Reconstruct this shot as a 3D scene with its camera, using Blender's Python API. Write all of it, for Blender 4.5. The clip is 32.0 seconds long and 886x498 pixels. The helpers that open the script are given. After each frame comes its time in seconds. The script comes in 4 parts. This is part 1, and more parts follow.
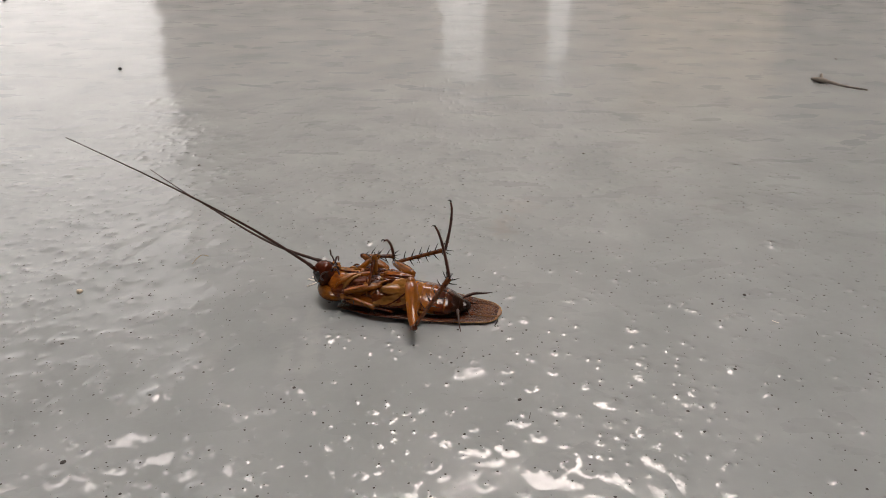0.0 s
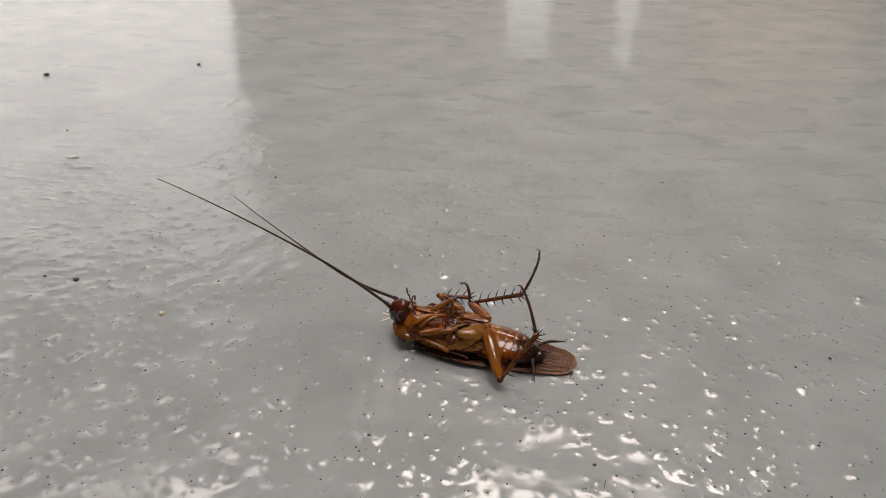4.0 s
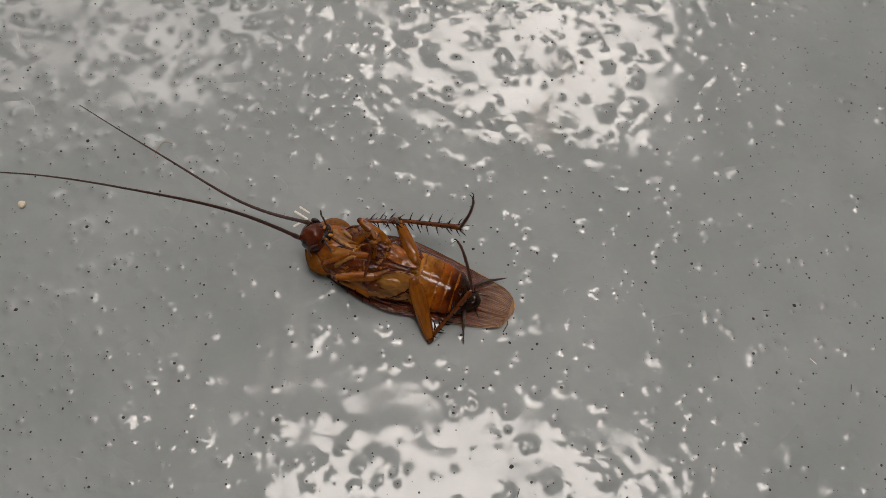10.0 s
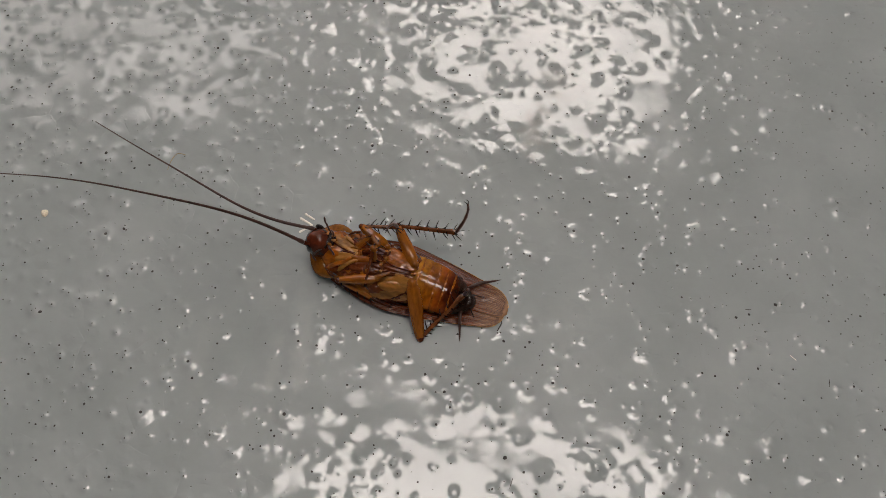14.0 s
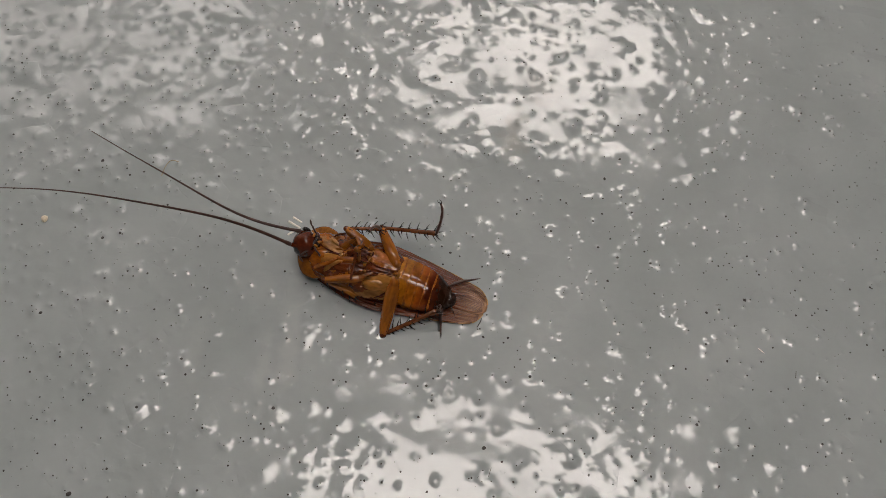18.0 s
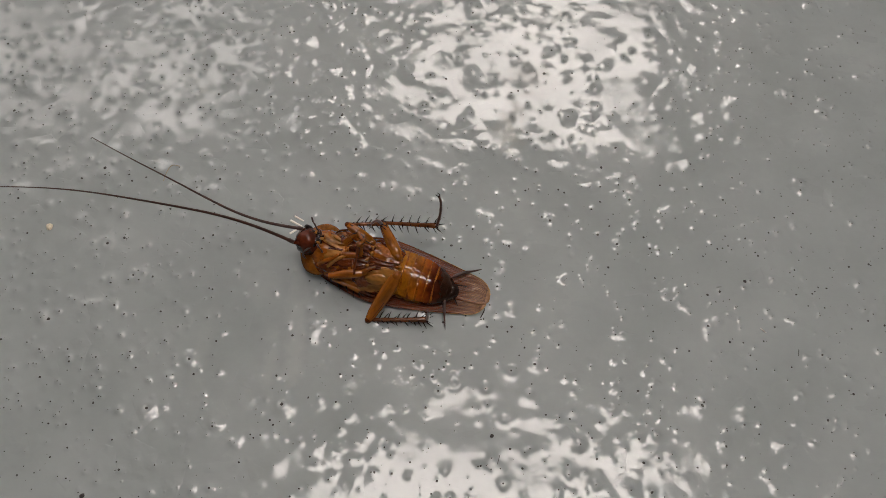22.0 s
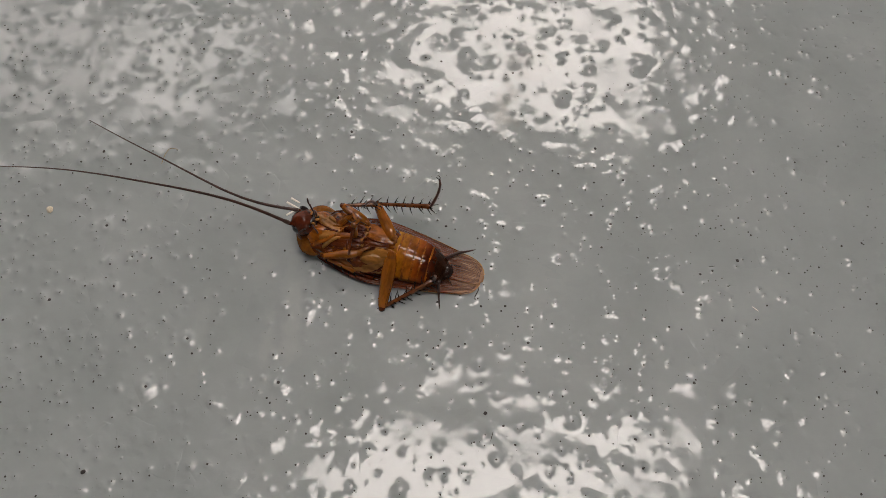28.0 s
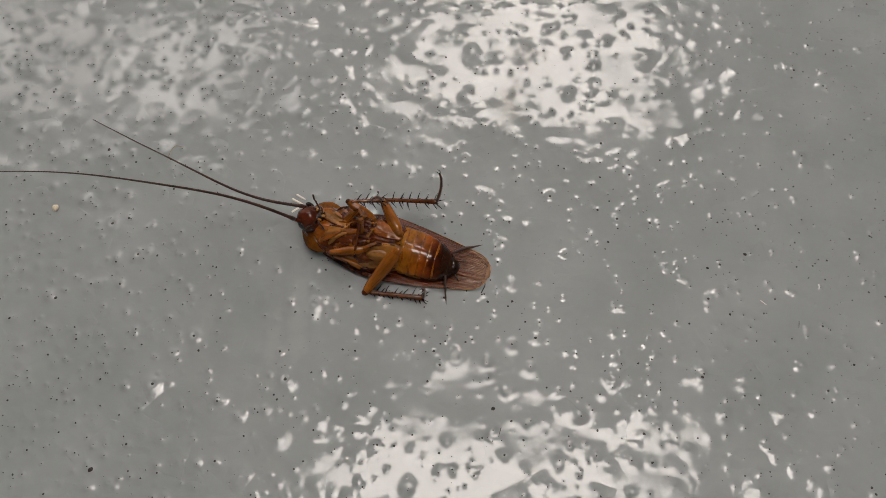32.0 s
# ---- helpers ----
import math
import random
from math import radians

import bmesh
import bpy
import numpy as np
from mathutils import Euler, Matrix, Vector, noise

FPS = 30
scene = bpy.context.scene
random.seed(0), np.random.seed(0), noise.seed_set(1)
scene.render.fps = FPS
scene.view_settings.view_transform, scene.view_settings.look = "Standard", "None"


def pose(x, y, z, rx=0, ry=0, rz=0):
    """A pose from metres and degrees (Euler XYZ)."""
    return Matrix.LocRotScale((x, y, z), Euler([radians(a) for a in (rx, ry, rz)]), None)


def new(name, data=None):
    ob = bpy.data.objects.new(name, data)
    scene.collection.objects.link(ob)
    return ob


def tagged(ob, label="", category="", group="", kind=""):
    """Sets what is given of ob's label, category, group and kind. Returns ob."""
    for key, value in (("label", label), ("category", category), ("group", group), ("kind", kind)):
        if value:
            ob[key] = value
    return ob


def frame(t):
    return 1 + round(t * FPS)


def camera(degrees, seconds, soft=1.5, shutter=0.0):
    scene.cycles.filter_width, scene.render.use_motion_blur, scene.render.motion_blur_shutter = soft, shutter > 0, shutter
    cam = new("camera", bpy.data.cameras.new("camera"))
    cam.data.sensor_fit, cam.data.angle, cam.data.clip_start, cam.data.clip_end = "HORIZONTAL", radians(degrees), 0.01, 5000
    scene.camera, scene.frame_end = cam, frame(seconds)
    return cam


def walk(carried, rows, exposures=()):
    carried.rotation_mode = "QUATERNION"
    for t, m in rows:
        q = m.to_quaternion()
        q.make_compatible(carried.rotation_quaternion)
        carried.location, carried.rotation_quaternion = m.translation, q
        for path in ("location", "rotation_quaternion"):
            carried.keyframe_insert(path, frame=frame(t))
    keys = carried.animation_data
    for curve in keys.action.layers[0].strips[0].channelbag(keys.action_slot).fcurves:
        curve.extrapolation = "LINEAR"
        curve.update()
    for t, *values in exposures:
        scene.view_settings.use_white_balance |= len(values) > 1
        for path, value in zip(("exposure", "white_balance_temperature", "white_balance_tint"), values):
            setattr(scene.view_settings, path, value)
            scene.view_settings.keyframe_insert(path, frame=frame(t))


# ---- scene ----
cam = camera(59.9, 32.0, soft=0.88, shutter=0.4)
# seconds, eye in metres, yaw, pitch and roll in degrees
PATH = [
    (0, 0.00514, -0.13700, 0.08615, -1.051, -28.030, -0.280),
    (0.5, 0.00472, -0.13724, 0.08838, -0.519, -27.747, -0.277),
    (1, 0.00382, -0.13682, 0.09033, 0.115, -27.477, -0.275),
    (1.5, 0.00369, -0.13638, 0.08993, 0.586, -27.317, -0.299),
    (2, 0.00405, -0.13551, 0.09185, 1.036, -27.110, -0.280),
    (2.5, 0.00299, -0.13483, 0.09249, 1.539, -26.798, -0.364),
    (3, 0.00209, -0.13580, 0.09387, 2.085, -26.971, -0.314),
    (3.5, 0.00087, -0.13496, 0.09568, 2.715, -27.877, -0.119),
    (5.5, -0.00247, -0.08949, 0.11030, 4.336, -43.668, 2.919),
    (6, 0.00044, -0.07537, 0.11513, 3.042, -51.145, 3.646),
    (6.5, -0.00057, -0.06398, 0.11919, -0.241, -59.853, 6.214),
    (7, 0.00043, -0.05334, 0.12467, -4.139, -64.912, 9.744),
    (7.5, -0.00122, -0.04895, 0.12274, -5.551, -67.356, 11.220),
    (8, -0.00193, -0.04591, 0.12576, -6.422, -67.943, 11.896),
    (8.5, -0.00147, -0.04745, 0.12632, -6.462, -67.745, 11.823),
    (9, -0.00107, -0.04748, 0.12949, -6.490, -67.669, 11.772),
    (9.5, -0.00059, -0.04735, 0.13096, -6.052, -67.624, 11.286),
    (10, 0.00036, -0.04694, 0.13182, -5.940, -67.855, 11.033),
    (10.5, 0.00053, -0.04698, 0.13367, -5.335, -67.809, 10.366),
    (11, 0.00034, -0.04835, 0.13572, -4.635, -67.788, 9.611),
    (11.5, 0.00124, -0.04928, 0.13792, -4.122, -67.840, 9.090),
    (12, 0.00160, -0.05027, 0.13917, -3.878, -67.707, 8.802),
    (12.5, 0.00239, -0.04988, 0.13874, -3.703, -67.624, 8.656),
    (13, 0.00273, -0.04911, 0.13943, -3.832, -67.699, 8.774),
    (13.5, 0.00303, -0.04914, 0.13955, -3.791, -67.597, 8.719),
    (14, 0.00254, -0.04994, 0.13939, -3.795, -67.640, 8.738),
    (14.5, 0.00319, -0.05082, 0.14131, -3.579, -67.559, 8.562),
    (16.5, 0.00561, -0.05111, 0.14456, -3.127, -67.564, 7.887),
    (17, 0.00622, -0.05230, 0.14653, -2.926, -67.612, 7.614),
    (17.5, 0.00603, -0.05331, 0.14764, -2.939, -67.532, 7.564),
    (18, 0.00680, -0.05237, 0.14571, -3.008, -67.567, 7.492),
    (18.5, 0.00680, -0.05224, 0.14623, -2.946, -67.792, 7.314),
    (19, 0.00673, -0.05217, 0.14628, -2.991, -67.780, 7.051),
    (19.5, 0.00680, -0.05268, 0.14617, -2.561, -67.632, 6.364),
    (20, 0.00587, -0.05436, 0.14641, -2.460, -67.575, 5.622),
    (20.5, 0.00543, -0.05587, 0.14720, -2.392, -67.153, 5.103),
    (21, 0.00690, -0.05629, 0.14748, -2.594, -66.821, 5.128),
    (21.5, 0.00671, -0.05658, 0.14672, -2.661, -66.879, 5.125),
    (22, 0.00721, -0.05641, 0.14577, -2.375, -66.763, 4.755),
    (22.5, 0.00705, -0.05616, 0.14641, -2.752, -67.062, 5.080),
    (23, 0.00783, -0.05733, 0.14834, -2.388, -67.068, 4.711),
    (23.5, 0.00962, -0.05834, 0.14898, -2.253, -66.883, 4.521),
    (24, 0.00904, -0.05732, 0.14714, -2.377, -67.201, 4.613),
    (24.5, 0.00899, -0.05740, 0.14638, -1.898, -66.993, 4.129),
    (25, 0.00904, -0.05686, 0.14726, -1.951, -67.224, 4.204),
    (25.5, 0.00889, -0.05752, 0.14696, -1.945, -67.307, 4.206),
    (27.5, 0.01008, -0.05857, 0.14737, -1.180, -67.637, 3.481),
    (28, 0.00998, -0.05864, 0.14662, -1.030, -67.578, 3.271),
    (28.5, 0.00987, -0.05853, 0.14589, -1.312, -67.852, 3.530),
    (29, 0.01012, -0.05914, 0.14620, -0.927, -67.798, 3.177),
    (29.5, 0.00994, -0.05956, 0.14678, -0.624, -67.622, 2.804),
    (30, 0.01047, -0.05870, 0.14685, -0.686, -67.579, 2.776),
    (30.5, 0.00993, -0.05821, 0.14724, -0.946, -67.625, 2.931),
    (31, 0.00982, -0.05775, 0.14660, -0.717, -67.716, 2.692),
    (31.5, 0.00967, -0.05890, 0.14593, -0.598, -67.608, 2.523),
    (32, 0.00931, -0.05967, 0.14574, -0.485, -67.454, 2.387),
]
walk(cam, [(t, pose(x, y, z, 90 + pitch, 0, yaw) @ pose(0, 0, 0, 0, 0, roll)) for t, x, y, z, yaw, pitch, roll in PATH],
     [(0.0, 0.38, 6490, 14), (3.5, 0.38, 6490, 14), (5.5, 0.25, 6420, 14), (7.0, 0.03, 6350, 10), (32.0, 0.03, 6350, 10)])

# ---- light ----
LAMP = 11.6
world = bpy.data.worlds.new("world")
scene.world = world
world.use_nodes = True
world.node_tree.nodes["Background"].inputs[0].default_value = (0.9, 0.95, 1.0, 1)
world.node_tree.nodes["Background"].inputs[1].default_value = 0.02

MM = 0.001


# ---- materials ----
def material(name, base, rough=0.5, dark=0.75, scale=300.0, bump=0.0, bump_scale=900.0, coat=0.0, metal=0.0, spec=0.5, stretch=(1, 1, 1), sss=0.0):
    """A surface with colour variation at two scales and fine relief."""
    m = bpy.data.materials.new(name)
    m.use_nodes = True
    nt = m.node_tree
    p = nt.nodes["Principled BSDF"]
    link = nt.links.new
    tc = nt.nodes.new("ShaderNodeTexCoord")
    mp = nt.nodes.new("ShaderNodeMapping")
    mp.inputs["Scale"].default_value = stretch
    link(tc.outputs["Object"], mp.inputs["Vector"])
    big = nt.nodes.new("ShaderNodeTexNoise")
    big.inputs["Scale"].default_value, big.inputs["Detail"].default_value = scale, 3
    small = nt.nodes.new("ShaderNodeTexNoise")
    small.inputs["Scale"].default_value, small.inputs["Detail"].default_value = scale * 5, 4
    for n in (big, small):
        link(mp.outputs[0], n.inputs["Vector"])
    add = nt.nodes.new("ShaderNodeMath")
    add.operation = "MULTIPLY_ADD"
    link(small.outputs[0], add.inputs[0])
    add.inputs[1].default_value = 0.45
    link(big.outputs[0], add.inputs[2])
    ramp = nt.nodes.new("ShaderNodeValToRGB")
    ramp.color_ramp.elements[0].position, ramp.color_ramp.elements[1].position = 0.5, 0.95
    ramp.color_ramp.elements[0].color = (*[c * dark for c in base], 1)
    ramp.color_ramp.elements[1].color = (*[min(c * (2 - dark), 0.95) for c in base], 1)
    link(add.outputs[0], ramp.inputs[0])
    link(ramp.outputs[0], p.inputs["Base Color"])
    p.inputs["Roughness"].default_value, p.inputs["Metallic"].default_value = rough, metal
    p.inputs["Specular IOR Level"].default_value = spec
    p.inputs["Coat Weight"].default_value, p.inputs["Coat Roughness"].default_value = coat, 0.08
    if sss:
        p.inputs["Subsurface Weight"].default_value = sss
        p.inputs["Subsurface Radius"].default_value = (0.0012, 0.0005, 0.0002)
        p.inputs["Subsurface Scale"].default_value = 1.0
    if bump:
        bn = nt.nodes.new("ShaderNodeTexNoise")
        bn.inputs["Scale"].default_value, bn.inputs["Detail"].default_value = bump_scale, 3
        link(mp.outputs[0], bn.inputs["Vector"])
        b = nt.nodes.new("ShaderNodeBump")
        b.inputs["Distance"].default_value = bump
        link(bn.outputs[0], b.inputs["Height"])
        link(b.outputs[0], p.inputs["Normal"])
        link(b.outputs[0], p.inputs["Coat Normal"])
    return m


def glow(name, colour, strength):
    m = bpy.data.materials.new(name)
    m.use_nodes = True
    p = m.node_tree.nodes["Principled BSDF"]
    p.inputs["Base Color"].default_value = (0.8, 0.8, 0.8, 1)
    p.inputs["Emission Color"].default_value = (*colour, 1)
    p.inputs["Emission Strength"].default_value = strength
    return m


def floor_paint():
    """Glossy grey enamel: faint blotches, hairline scratches and a shallow brushed ripple."""
    m = bpy.data.materials.new("grey_enamel")
    m.use_nodes = True
    nt = m.node_tree
    p = nt.nodes["Principled BSDF"]
    link = nt.links.new
    tc = nt.nodes.new("ShaderNodeTexCoord")

    def noise_at(scale, detail, stretch=(1, 1, 1), turn=0.0):
        mp = nt.nodes.new("ShaderNodeMapping")
        mp.inputs["Scale"].default_value = stretch
        mp.inputs["Rotation"].default_value = (0, 0, turn)
        link(tc.outputs["Object"], mp.inputs["Vector"])
        n = nt.nodes.new("ShaderNodeTexNoise")
        n.inputs["Scale"].default_value, n.inputs["Detail"].default_value = scale, detail
        link(mp.outputs[0], n.inputs["Vector"])
        return n.outputs[0]

    def ramp(value, a, b, lo, hi):
        r = nt.nodes.new("ShaderNodeMapRange")
        r.inputs[1].default_value, r.inputs[2].default_value, r.inputs[3].default_value, r.inputs[4].default_value = a, b, lo, hi
        link(value, r.inputs[0])
        return r.outputs[0]

    blotch = noise_at(45, 4)
    grain = noise_at(700, 3)
    colour = nt.nodes.new("ShaderNodeMix")
    colour.data_type = "RGBA"
    colour.inputs[6].default_value, colour.inputs[7].default_value = (*FLOOR_A, 1), (*FLOOR_B, 1)
    mixf = nt.nodes.new("ShaderNodeMath")
    mixf.operation = "MULTIPLY_ADD"
    link(grain, mixf.inputs[0])
    mixf.inputs[1].default_value = 0.25
    link(ramp(blotch, 0.3, 0.7, 0.0, 0.75), mixf.inputs[2])
    link(mixf.outputs[0], colour.inputs[0])
    smear = noise_at(60, 5, (1, 2.2, 1), 0.5)
    rough = ramp(smear, 0.45, 0.75, 0.07, 0.22)
    edge = noise_at(260, 4)
    tint = colour.outputs[2]
    # dried drips and stains: centre and half sizes in metres, colour, strength
    for x, y, rx, ry, stain, weight in ((-0.0185, -0.012, 0.0028, 0.017, (0.46, 0.47, 0.46), 0.3), (-0.0225, -0.02, 0.002, 0.009, (0.46, 0.47, 0.46), 0.25), (-0.036, -0.016, 0.0022, 0.012, (0.45, 0.46, 0.45), 0.16), (0.0235, 0.036, 0.004, 0.008, (0.31, 0.27, 0.23), 0.3), (0.0285, 0.049, 0.007, 0.006, (0.34, 0.3, 0.27), 0.22), (-0.026, -0.004, 0.004, 0.005, (0.42, 0.43, 0.42), 0.2)):
        mp = nt.nodes.new("ShaderNodeMapping")
        mp.inputs["Location"].default_value = (-x / rx, -y / ry, 0)
        mp.inputs["Scale"].default_value = (1 / rx, 1 / ry, 0)
        link(tc.outputs["Object"], mp.inputs["Vector"])
        far = nt.nodes.new("ShaderNodeVectorMath")
        far.operation = "LENGTH"
        link(mp.outputs[0], far.inputs[0])
        rag = nt.nodes.new("ShaderNodeMath")
        rag.operation = "MULTIPLY_ADD"
        link(edge, rag.inputs[0])
        rag.inputs[1].default_value = 2.2
        link(far.outputs["Value"], rag.inputs[2])
        mask = ramp(rag.outputs[0], 1.35, 2.1, weight, 0.0)
        mix = nt.nodes.new("ShaderNodeMix")
        mix.data_type = "RGBA"
        link(mask, mix.inputs[0])
        link(tint, mix.inputs[6])
        mix.inputs[7].default_value = (*stain, 1)
        tint = mix.outputs[2]
        up = nt.nodes.new("ShaderNodeMath")
        up.operation = "MULTIPLY_ADD"
        link(mask, up.inputs[0])
        up.inputs[1].default_value = 0.3
        link(rough, up.inputs[2])
        rough = up.outputs[0]
    link(tint, p.inputs["Base Color"])
    link(rough, p.inputs["Roughness"])
    p.inputs["IOR"].default_value = 1.48
    # a thin film of wiped-on grime that hazes the gloss
    film = noise_at(38, 5, (1, 1.6, 1), 0.7)
    link(ramp(film, 0.4, 0.7, 0.08, 0.38), p.inputs["Coat Weight"])
    link(ramp(smear, 0.3, 0.7, 0.24, 0.36), p.inputs["Coat Roughness"])
    scratch = noise_at(160, 2, (0.05, 1.6, 1), 0.9)
    wave = noise_at(150, 0.4)
    swell = noise_at(60, 1)
    fine = noise_at(420, 2)
    def calc(op, a, b=None, c=None, clamp=False):
        n = nt.nodes.new("ShaderNodeMath")
        n.operation, n.use_clamp = op, clamp
        for k, v in enumerate((a, b, c)):
            if v is None:
                continue
            if isinstance(v, (int, float)):
                n.inputs[k].default_value = v
            else:
                link(v, n.inputs[k])
        return n.outputs[0]

    def domes(scale, share, rmin, rmax, smin, smax, hole, steep, seed, power=3.0):
        """Shallow round domes strewn one to a cell, each about a burst bubble's pinhole; radii in cells, slopes as tangents."""
        mp = nt.nodes.new("ShaderNodeMapping")
        mp.inputs["Location"].default_value = (seed * 1.37, seed * 0.71, 0)
        bent = nt.nodes.new("ShaderNodeMix")
        bent.data_type = "VECTOR"
        bent.inputs[0].default_value = 0.16 / scale
        link(tc.outputs["Object"], bent.inputs[4])
        link(warp, bent.inputs[5])
        link(bent.outputs[1], mp.inputs["Vector"])
        v = nt.nodes.new("ShaderNodeTexVoronoi")
        v.voronoi_dimensions = "2D"
        v.inputs["Scale"].default_value = scale
        link(mp.outputs[0], v.inputs["Vector"])
        sep = nt.nodes.new("ShaderNodeSeparateColor")
        link(v.outputs["Color"], sep.inputs[0])
        radius = calc("MULTIPLY_ADD", calc("POWER", sep.outputs[0], 1.9), rmax - rmin, rmin)
        q = calc("SUBTRACT", 1.0, calc("DIVIDE", v.outputs["Distance"], radius), clamp=True)
        slope = calc("MULTIPLY_ADD", calc("POWER", sep.outputs[1], 4.0), smax - smin, smin)
        depth = calc("MULTIPLY", calc("MULTIPLY", radius, slope), 1.0 / (power * scale))
        broad = calc("MULTIPLY", calc("POWER", q, power), depth)
        small = calc("MULTIPLY_ADD", sep.outputs[1], hole * 0.8, hole * 0.6)
        pin = calc("POWER", calc("SUBTRACT", 1.0, calc("DIVIDE", v.outputs["Distance"], small), clamp=True), 1.5)
        depth2 = calc("MULTIPLY", small, steep / scale)
        there = calc("LESS_THAN", sep.outputs[2], share)
        pinned = calc("LESS_THAN", sep.outputs[2], share * 0.5)
        both = calc("SUBTRACT", calc("MULTIPLY", broad, there), calc("MULTIPLY", calc("MULTIPLY", pin, depth2), pinned))
        return both, calc("MULTIPLY", calc("GREATER_THAN", pin, 0.3), pinned)

    wn = nt.nodes.new("ShaderNodeTexNoise")
    wn.inputs["Scale"].default_value = 420
    link(tc.outputs["Object"], wn.inputs["Vector"])
    warp = wn.outputs["Color"]
    last = None
    made = (domes(270, 0.4, 0.3, 0.7, 0.05, 0.12, 0.04, 0.8, 1, 1.7), domes(500, 0.16, 0.16, 0.36, 0.2, 0.6, 0.08, 0.8, 2), domes(150, 0.85, 0.28, 0.68, 0.06, 0.14, 0.02, 1.0, 3, 1.4))
    # the coat lies calmer in a patch round the origin
    mp = nt.nodes.new("ShaderNodeMapping")
    mp.inputs["Location"].default_value = (-0.25, 0.0, 0)
    mp.inputs["Scale"].default_value = (1 / 0.068, 1 / 0.026, 0)
    link(tc.outputs["Object"], mp.inputs["Vector"])
    off = nt.nodes.new("ShaderNodeVectorMath")
    off.operation = "LENGTH"
    link(mp.outputs[0], off.inputs[0])
    calm = ramp(off.outputs["Value"], 0.8, 1.35, 0.35, 1.0)
    gone = nt.nodes.new("ShaderNodeVectorMath")
    gone.operation = "LENGTH"
    link(tc.outputs["Object"], gone.inputs[0])
    worn = ramp(gone.outputs["Value"], 0.095, 0.19, 1.0, 0.16)
    swell = calc("MULTIPLY", swell, ramp(gone.outputs["Value"], 0.1, 0.2, 1.0, 0.22))
    heights = [calc("MULTIPLY", h, worn) for h, d in made]
    wave = calc("MULTIPLY", wave, worn)
    heights[2] = calc("MULTIPLY", heights[2], calm)
    heights[0] = calc("MULTIPLY", heights[0], ramp(off.outputs["Value"], 0.8, 1.35, 0.26, 1.0))
    heights[1] = calc("MULTIPLY", heights[1], calm)
    wave = calc("MULTIPLY", wave, calm)
    pit_layers = [(h, 1.0) for h in heights]
    for h, d in made:
        mix = nt.nodes.new("ShaderNodeMix")
        mix.data_type = "RGBA"
        link(calc("MULTIPLY", d, 0.75), mix.inputs[0])
        link(tint, mix.inputs[6])
        mix.inputs[7].default_value = (0.05, 0.048, 0.045, 1)
        tint = mix.outputs[2]
    link(tint, p.inputs["Base Color"])
    for value, dist in ((swell, 0.0003), (wave, 0.00014), (fine, 0.00001), (scratch, 0.00001), *pit_layers):
        b = nt.nodes.new("ShaderNodeBump")
        b.inputs["Distance"].default_value = dist
        link(value, b.inputs["Height"])
        if last:
            link(last, b.inputs["Normal"])
        last = b.outputs[0]
    link(last, p.inputs["Normal"])
    link(last, p.inputs["Coat Normal"])
    return m


def belly_skin():
    """Translucent belly plates: gold in front, through red-brown to black at the tail, unevenly."""
    m = material("belly_chitin", (0.48, 0.19, 0.009), 0.17, 0.45, 300, 0.000025, 1200, coat=0.3, spec=0.32, sss=0.1, stretch=(1, 0.5, 1))
    nt = m.node_tree
    p = nt.nodes["Principled BSDF"]
    tc = nt.nodes.new("ShaderNodeTexCoord")
    sep = nt.nodes.new("ShaderNodeSeparateXYZ")
    nt.links.new(tc.outputs["Object"], sep.inputs[0])
    n = nt.nodes.new("ShaderNodeTexNoise")
    n.inputs["Scale"].default_value, n.inputs["Detail"].default_value = 420, 3
    nt.links.new(tc.outputs["Object"], n.inputs["Vector"])
    add = nt.nodes.new("ShaderNodeMath")
    add.operation = "MULTIPLY_ADD"
    nt.links.new(n.outputs[0], add.inputs[0])
    add.inputs[1].default_value = 0.005
    nt.links.new(sep.outputs[0], add.inputs[2])
    span = nt.nodes.new("ShaderNodeMapRange")
    span.inputs[1].default_value, span.inputs[2].default_value = 0.003, 0.0135
    nt.links.new(add.outputs[0], span.inputs[0])
    ramp = nt.nodes.new("ShaderNodeValToRGB")
    stops = ((0.0, (0.95, 0.95, 0.9)), (0.3, (0.8, 0.66, 0.6)), (0.55, (0.5, 0.27, 0.3)), (0.75, (0.2, 0.08, 0.2)), (0.95, (0.04, 0.03, 0.2)))
    while len(ramp.color_ramp.elements) < len(stops):
        ramp.color_ramp.elements.new(0.5)
    for e, (at, c) in zip(ramp.color_ramp.elements, stops):
        e.position, e.color = at, (*c, 1)
    nt.links.new(span.outputs[0], ramp.inputs[0])
    mul = nt.nodes.new("ShaderNodeMix")
    mul.data_type, mul.blend_type = "RGBA", "MULTIPLY"
    mul.inputs[0].default_value = 1.0
    nt.links.new(p.inputs["Base Color"].links[0].from_socket, mul.inputs[6])
    nt.links.new(ramp.outputs[0], mul.inputs[7])
    nt.links.new(mul.outputs[2], p.inputs["Base Color"])
    return m


